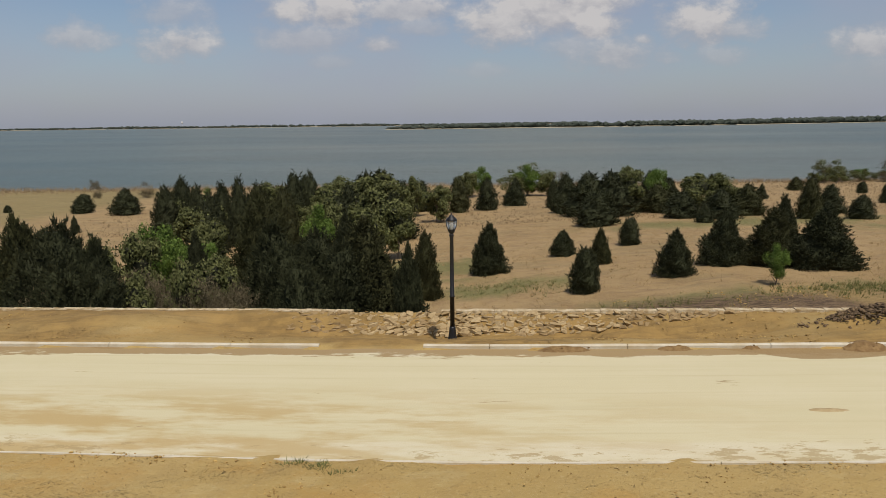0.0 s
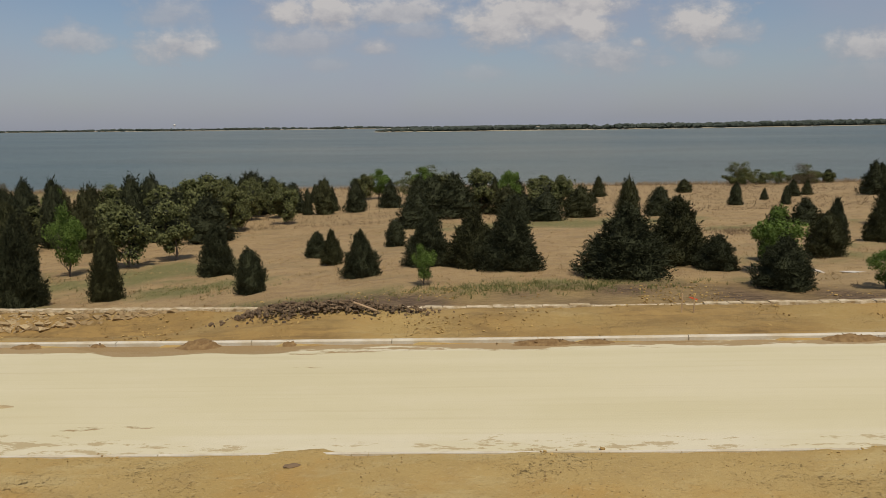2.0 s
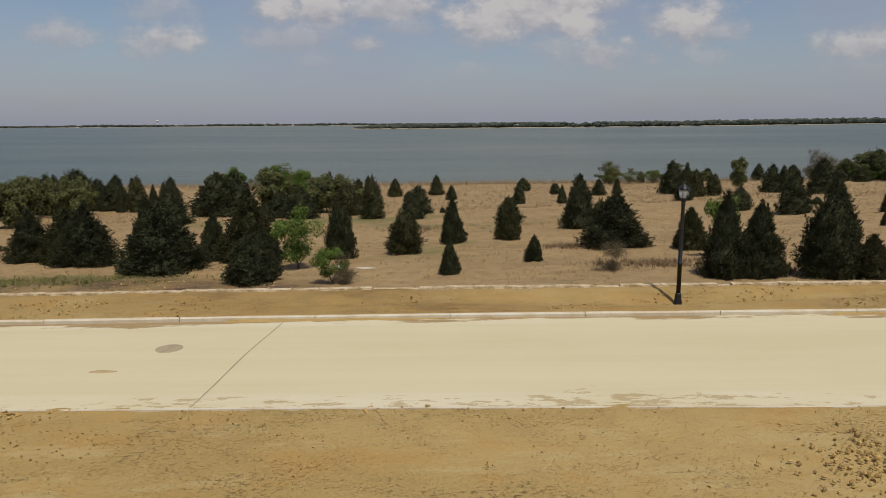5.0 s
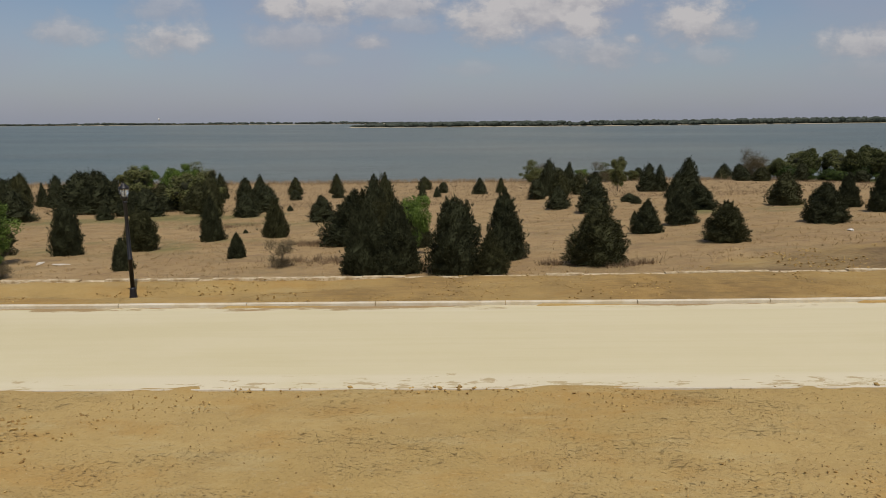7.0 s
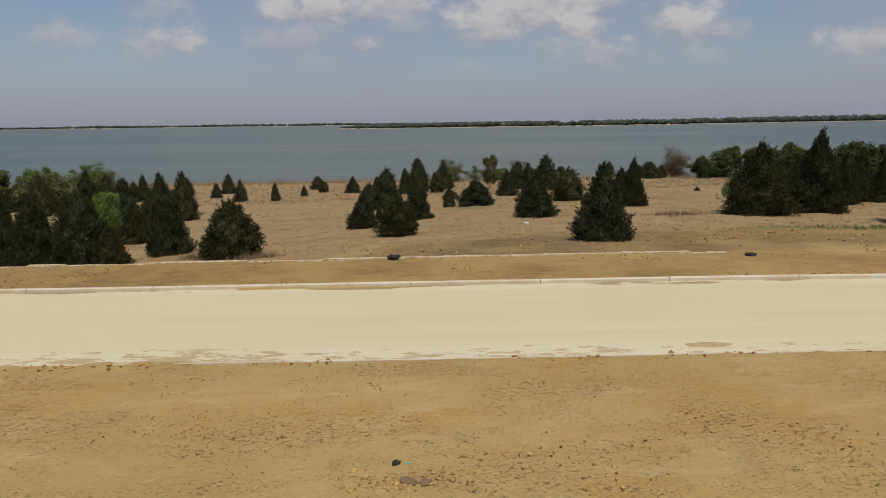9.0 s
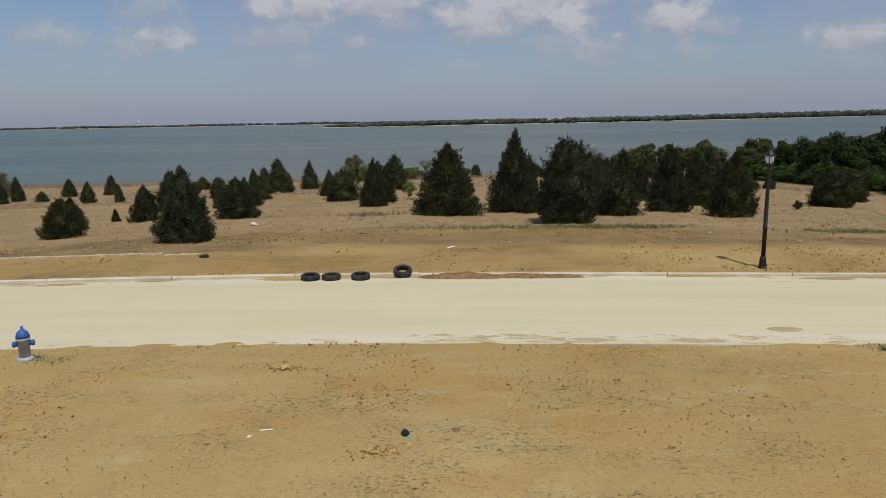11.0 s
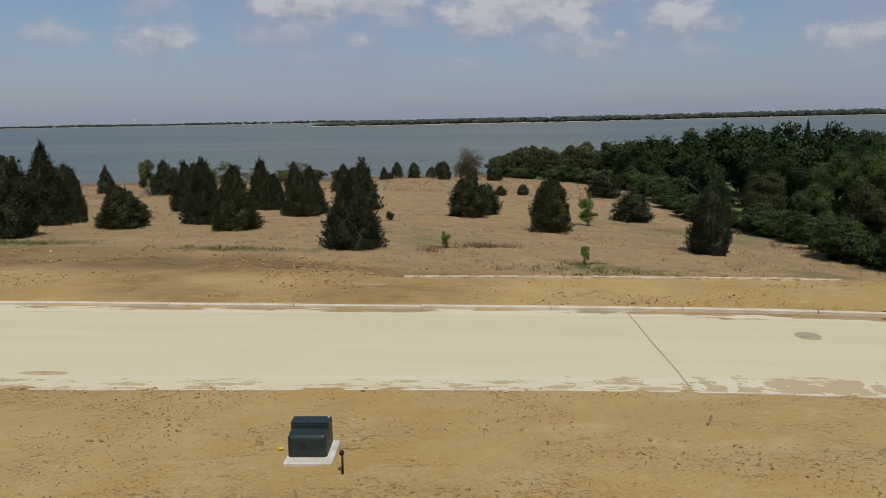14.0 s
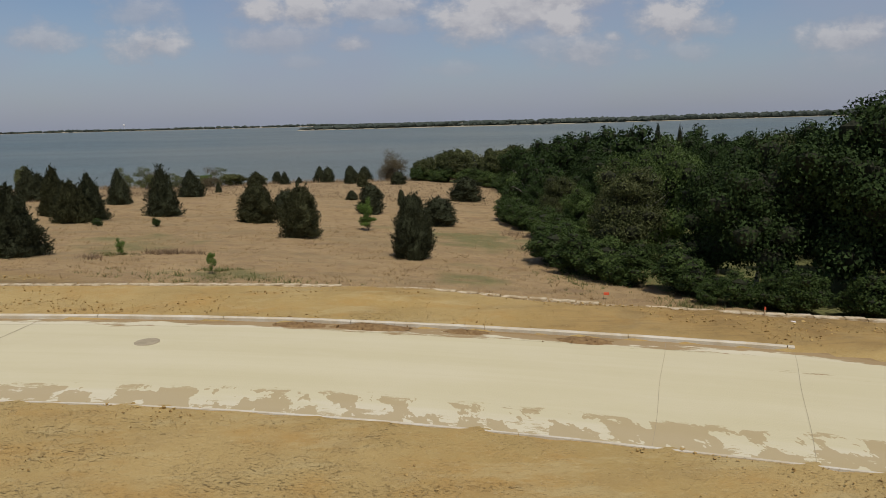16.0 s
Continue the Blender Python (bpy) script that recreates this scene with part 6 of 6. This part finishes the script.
part("painted_top", box("painted_top", (.056, .036, .1), ORANGE, (0, 0, .32), .004), st3, "bright orange painted top")
st4 = tagged(new("survey_stake", box("survey_stake", (.03, .02, .72), WOOD, (0, 0, .36), .003)), "thin leaning wooden stake beside green weeds", "stake")
st4.matrix_basis = Matrix.Translation((127.42, 6.95, floor_at(127.42, 6.95) - .05)) @ Matrix.Rotation(-.05, 4, "Y")
st2 = tagged(new("survey_stake", box("survey_stake", (.05, .03, .3), WOOD, (0, 0, .1), .004)), "short wooden peg in bare earth", "stake")
st2.matrix_basis = Matrix.Translation((157.88, 5.7, floor_at(157.9, 5.7))) @ Matrix.Rotation(.2, 4, "Y")
flag = tagged(new("flag_marker"), "small red-orange marker flag in the grass", "flag")
flag.matrix_basis = Matrix.Translation((182.3, 27.1, floor_at(182.3, 27.1)))
part("wire", tube("wire", [(0, 0, 0), (0, 0, .4)], .008, BLACK_METAL, 4), flag)
part("flag", box("flag", (.3, .03, .16), ORANGE, (.14, 0, .33), .01), flag)


def litter(name, x, y, sx, sy, sz, material, label, seed, flat=.6, category="litter"):
    ob = tagged(new(name, chunk_mesh(name, seed, material, flat, 2)), label, category)
    ob.matrix_basis = Matrix.Translation((x, y, floor_at(x, y) + sz * .25)) @ Matrix.Rotation(seed, 4, "Z") @ Matrix.Diagonal((sx, sy, sz, 1))
    return ob


litter("plastic_bag", 99.7, 40.5, .45, .35, .3, WHITE_PAINT, "white plastic bag caught in dry grass", 401)
litter("plastic_bag", 104.1, 38.8, .5, .35, .4, WHITE_PAINT, "crumpled white bag on churned soil", 402)
litter("paper_scrap", 116.6, 23.0, .7, .2, .12, WHITE_PAINT, "white torn paper scrap on bare earth", 403)
litter("paper_scrap", 44.8, 42.0, 1.3, .5, .16, PAD, "flat white slab lying in the grass", 404, category="slab")
litter("paper_scrap", 46.7, 41.2, 1.5, .5, .16, PAD, "pale broken slab lying in dry grass", 405, category="slab")
litter("paper_scrap", 163.4, 37.2, .3, .2, .15, WHITE_PAINT, "small white scrap in dry grass", 406)
litter("rock", 102.1, 30.4, .8, .5, .5, STONE, "grey-brown rock under a juniper", 407, category="rock")
litter("rock", 106.2, 21.6, .5, .35, .3, RUBBER, "dark scrap lying on tan earth", 408)
litter("boot_scrap", 92.64, 4.5, .17, .13, .18, RUBBER, "black and teal discarded scrap on earth", 409)
TEAL = simple("teal", (.05, .42, .3), (.04, .35, .26), 5)
litter("teal_scrap", 92.82, 4.52, .09, .08, .08, TEAL, "teal plastic scrap on earth", 410)
litter("rock", 92.84, 3.88, .32, .22, .16, DARK_CLOD, "dark clod in a small hole", 411, category="rock")
litter("rock", 93.1, 3.84, .24, .18, .15, DARK_CLOD, "brown clod beside a hole", 412, category="rock")
litter("blue_scrap", 115.03, 3.98, .2, .15, .2, simple("dark_blue_plastic", (.012, .015, .024), (.022, .027, .04), 6, .5), "dark blue plastic scrap on bare earth", 413)
litter("teal_scrap", 115.1, 3.84, .13, .09, .06, TEAL, "teal plastic scrap on bare earth", 420)
litter("paper_scrap", 112.6, 4.32, .3, .09, .05, WHITE_PAINT, "torn white paper strip on bare earth", 421)
litter("paper_scrap", 112.35, 4.05, .1, .08, .04, WHITE_PAINT, "small white paper bit on bare earth", 422)
litter("paper_scrap", 185.1, 13.15, .22, .14, .08, WHITE_PAINT, "white scrap on churned soil beyond the kerb", 423)
litter("rock", 103.1, 7.14, .2, .12, .09, PAD, "pale flat stone on tan earth", 424, category="rock")
litter("rock", 112.2, 7.98, .3, .2, .16, CLOD, "tan clod beside a small pit", 425, category="rock")
litter("rock", 115.9, 4.05, .26, .18, .14, DARK_CLOD, "dark clod beside a small pit", 426, category="rock")
litter("rock", 150.2, 6.17, .1, .07, .05, PAD, "small pale stone on tan earth", 427, category="rock")
litter("black_disc", 39.96, 11.68, .3, .24, .05, RUBBER, "flat black rubber disc on earth", 414)
litter("rock", 18.2, 12.75, .35, .18, .14, DARK_CLOD, "dark clod on bare tan earth", 415, category="rock")
litter("black_disc", 126.85, 8.9, .3, .22, .07, RUBBER, "coiled black hose piece among weeds", 416)
plank = tagged(new("wood_plank", box("wood_plank", (.9, .1, .04), WOOD, (0, 0, 0), .006)), "loose wooden board on a spoil heap", "plank")
plank.matrix_basis = Matrix.Translation((18.6, 23.1, float(ground_z(18.6, 23.1)) + .34)) @ Matrix.Rotation(-.25, 4, "Z") @ Matrix.Rotation(.3, 4, "Y")
board = tagged(new("wood_plank", box("wood_plank", (1.1, .2, .1), WOOD, (0, 0, .05), .01)), "pale board lying on the verge", "plank")
board.matrix_basis = Matrix.Translation((149.7, 18.55, float(ground_z(149.7, 18.55)))) @ Matrix.Rotation(-.1, 4, "Z")


# ---- clods ----
def clods(name, label, spots, material, seed):
    """Loose lumps of earth, as one mesh."""
    g = np.random.default_rng(seed)
    kinds = []
    for i in range(5):
        bm = bmesh.new()
        bmesh.ops.create_uvsphere(bm, u_segments=4, v_segments=3, radius=.5)
        bmesh.ops.triangulate(bm, faces=bm.faces[:])
        kinds.append((np.array([q.co[:] for q in bm.verts]) * g.uniform(.4, 1.3, (len(bm.verts), 1)), np.array([[q.index for q in fc.verts] for fc in bm.faces])))
        bm.free()
    v, f, o = [], [], 0
    for x, y, z, s in spots:
        bv, bf = kinds[g.integers(0, 5)]
        a = g.uniform(0, 6.28)
        ca, sa = math.cos(a), math.sin(a)
        w = bv * (s * g.uniform(.7, 1.4), s * g.uniform(.7, 1.2), s * g.uniform(.5, .9))
        v.append(np.stack([w[:, 0] * ca - w[:, 1] * sa + x, w[:, 0] * sa + w[:, 1] * ca + y, w[:, 2] + z], 1))
        f.append(bf + o)
        o += len(bv)
    return tagged(new(name, mesh_of(name, np.concatenate(v), np.concatenate(f), material)), label, "clods", kind="stuff")


def strewn(n, x0, x1, y_of, seed, size=(.04, .13), patchy=.12):
    g = np.random.default_rng(seed)
    xs = g.uniform(x0, x1, n)
    ys = y_of(xs, g)
    ok = value_noise(xs * .5, ys * .5, seed) + .6 * value_noise(xs * .13, ys * .2, seed + 1) > patchy
    xs, ys = xs[ok], ys[ok]
    zs = ground_z(xs, ys) + .02
    ss = size[0] + (size[1] - size[0]) * g.uniform(0, 1, len(xs)) ** 3
    return list(zip(xs, ys, zs, ss))


near_spots = strewn(50000, -25, 195, lambda xs, g: near_y(xs) - .05 - 11 * g.uniform(0, 1, len(xs)) ** 1.2, 61, (.025, .085), .22)
lip_spots = strewn(2600, -25, 195, lambda xs, g: near_y(xs) - .12 + g.normal(0, .16, len(xs)), 62, (.04, .16), .05)
verge_spots = strewn(26000, -25, 195, lambda xs, g: far_y(xs) + .15 + (wall_y(xs) - far_y(xs)) * g.uniform(0, 1.4, len(xs)), 63, (.03, .13), .02)
churned = strewn(9000, 0, 160, lambda xs, g: edge_of_dirt(xs) - 7 + 8 * g.uniform(0, 1, len(xs)), 64, (.07, .22), .02)
churned = [s for s in churned if s[1] > wall_y(s[0]) + .4]
crumbs = strewn(70000, -25, 195, lambda xs, g: near_y(xs) - .08 - 9.5 * g.uniform(0, 1, len(xs)) ** 1.1, 71, (.014, .05), -.02)
crumbs += strewn(16000, -25, 195, lambda xs, g: far_y(xs) + .15 + (wall_y(xs) - far_y(xs)) * g.uniform(0, 1.3, len(xs)), 72, (.02, .06), -.05)
clods("earth_crumbs", "fine tan crumbs strewn over bare earth", crumbs, CRUMB, 73)
clods("earth_clods", "small tan clods scattered on bare earth", near_spots + lip_spots + verge_spots + churned, CLOD, 65)
g = np.random.default_rng(66)
pile = []
for x0, y0, rx_, ry_, n, h in ((15.7, 24.0, 2.0, .55, 800, .24), (18.0, 23.7, 1.8, .5, 800, .24), (16.8, 23.6, 3.0, .6, 420, .26), (20.2, 23.5, 1.2, .4, 90, .25)):
    for _ in range(n):
        dx_, dy_ = g.normal(0, .5), g.normal(0, .5)
        x, y = x0 + dx_ * rx_, y0 + dy_ * ry_
        pile.append((x, y, float(ground_z(x, y)) + h * math.exp(-1.2 * (dx_ ** 2 + dy_ ** 2)) * g.uniform(.6, 1.25), float(.05 + .19 * g.uniform() ** 2)))
clods("spoil_heap", "heap of dark freshly dug clods against the wall", pile, DARK_CLOD, 67)
dark_spots = []
for x0, y0, rx_, ry_, n in ((60.6, 8.2, 2.8, 1.6, 1500), (129.8, 6.95, 1.2, .5, 320), (131.9, 6.6, .8, .4, 60), (92.8, 3.95, .9, .4, 150), (115.0, 3.3, .8, .3, 130), (115.9, 4.05, .4, .18, 50), (112.4, 8.0, .6, .2, 50), (83, 6.6, 1.2, .6, 80), (130.2, 7.0, .6, .3, 60), (-4, 13.2, 1.5, .6, 60), (41, 11.9, 1.6, .3, 60)):
    for _ in range(n):
        x, y = float(g.normal(x0, rx_ * .5)), float(g.normal(y0, ry_ * .5))
        dark_spots.append((x, y, floor_at(x, y) + .02, float(.03 + .09 * g.uniform() ** 1.6)))
clods("dark_clods", "patches of broken clods on tan earth", dark_spots, CLOD, 69)
dark_spots = []
for x0, y0, sx_, sy_, h in SPILLS:
    for _ in range(int(12 * sx_)):
        dx_, dy_ = float(g.normal(0, .5)), float(g.normal(0, .5))
        x = x0 + dx_ * sx_
        dark_spots.append((x, y0 + dy_ * sy_, float(road_z(x)) + .04 + h * .55 * math.exp(-dx_ ** 2 - dy_ ** 2), float(g.uniform(.03, .1))))
clods("mud_crumbs", "crumbs of brown mud along the kerb", dark_spots, MUD, 68)


# ---- the stone wall ----
def wall_heading(x):
    s = float(wall_y(x + .4)) - float(wall_y(x - .4))
    return math.atan2(s, .8)


def wall_body(a, b):
    xs = np.arange(a, b + .01, .8)
    v, f = [], []
    for x in xs:
        y, z = float(wall_y(x)), float(road_z(x)) + .07
        low = -.22 if -4.6 < x < .2 else 0
        v += [(x, y + .06, z - 1.4), (x, y + .04, z + low), (x, y + .36, z + low), (x, y + .4, z - 2.4)]
    for i in range(len(xs) - 1):
        for j in range(3):
            f.append((i * 4 + j, i * 4 + j + 1, i * 4 + j + 5, i * 4 + j + 4))
    f += [(3, 2, 1, 0), tuple(len(v) - 4 + j for j in range(4))]
    return mesh_of("wall_core", v, f, COPING)


coping_kinds = []
for i in range(6):
    g = np.random.default_rng(500 + i)
    bm = bmesh.new()
    bmesh.ops.create_cube(bm, size=1)
    bmesh.ops.subdivide_edges(bm, edges=[e for e in bm.edges if abs(e.verts[0].co.x - e.verts[1].co.x) > .5], cuts=2)
    for v in bm.verts:
        v.co += Vector(g.uniform(-.06, .06, 3)) * Vector((.3, .8, 1.6)).length * .35
    coping_kinds.append(bm_mesh("coping_stone", bm, COPING))


def angular_stone(seed):
    """A split stone with flat faces, about 1 across."""
    g = np.random.default_rng(seed)
    bm = bmesh.new()
    for _ in range(13):
        p = g.uniform(-.5, .5, 3)
        p[int(g.integers(0, 3))] = .5 * (1 if g.uniform() > .5 else -1)
        bm.verts.new(p * (1, .9, .85))
    hull = bmesh.ops.convex_hull(bm, input=bm.verts[:])
    bmesh.ops.delete(bm, geom=[q for q in hull["geom_interior"] if isinstance(q, bmesh.types.BMVert)], context="VERTS")
    return bm_mesh("stone", bm, STONE)


stone_kinds = [angular_stone(520 + i) for i in range(10)]

g = np.random.default_rng(530)
for a, b, words in ((-24, 106, "long low wall of tan rubble stone with pale coping"), (150.9, 197.4, "low tan stone wall following the street's bend")):
    wall = tagged(new("wall_" + ("north" if a < 0 else "east")), words, "wall", kind="structure")
    part("wall_core", wall_body(a, b), wall)
    x, n = a, 0
    while x < b - .3:
        ln = float(g.uniform(.45, 1.05))
        if not -4.3 < x < -.2:
            cx = x + ln / 2
            buried = -.06 if (value_noise(cx * .4, 3.3, 8) > .18 and cx > 24) else 0
            part("coping_stone", coping_kinds[n % 6], wall, m=Matrix.Translation((cx, float(wall_y(cx)) + .2, float(road_z(cx)) + .1 + buried + float(g.uniform(-.012, .012))))
                 @ Matrix.Rotation(wall_heading(cx), 4, "Z") @ Matrix.Diagonal((ln * .97, .3, .075, 1)))
        x += ln
        n += 1
    if a < 0:
        # rough stones of the inner face, bare where the fill is missing
        spots = []
        for row in range(8):
            t = (row + .5) / 8
            reach = (-8.8 + 3.0 * (1 - t) * (row < 4), 3.5 + 8.5 * t)
            x = reach[0] + float(g.uniform(0, .3))
            while x < reach[1]:
                spots.append((x, t, .95, -.62, .68, 1.0))
                x += float(g.uniform(.22, .34))
        for row in range(3):
            x = 19.2
            while x < 23.7:
                spots.append((x, (row + .5) / 3, .45, -.22, .26, .8))
                x += float(g.uniform(.24, .4))
        spots.sort(key=lambda q: abs(q[0] - 1.5))
        rest_v, rest_f, rest_n = [], [], 0
        for n, (x, t, run, low, rise, k) in enumerate(spots):
            t += float(g.uniform(-.04, .04))
            y = float(wall_y(x)) + .05 - run * (1 - t)
            s = float(g.uniform(.2, .34)) * k
            kind = stone_kinds[int(g.integers(0, 10))]
            m = (Matrix.Translation((x, y, float(road_z(x)) + low + rise * t + float(g.uniform(-.03, .03)))) @ Euler([float(q) for q in g.uniform(-.35, .35, 3)]).to_matrix().to_4x4()
                 @ Matrix.Diagonal((s * 1.35, s * .85, s * .8, 1)))
            if n < 300:
                part("stone", kind, wall, m=m)
                continue
            rest_v += [m @ q.co for q in kind.vertices]
            rest_f += [tuple(rest_n + i for i in q.vertices) for q in kind.polygons]
            rest_n += len(kind.vertices)
        rest = part("rubble", mesh_of("rubble", rest_v, rest_f, STONE), wall)
        rest["kind"] = "stuff"
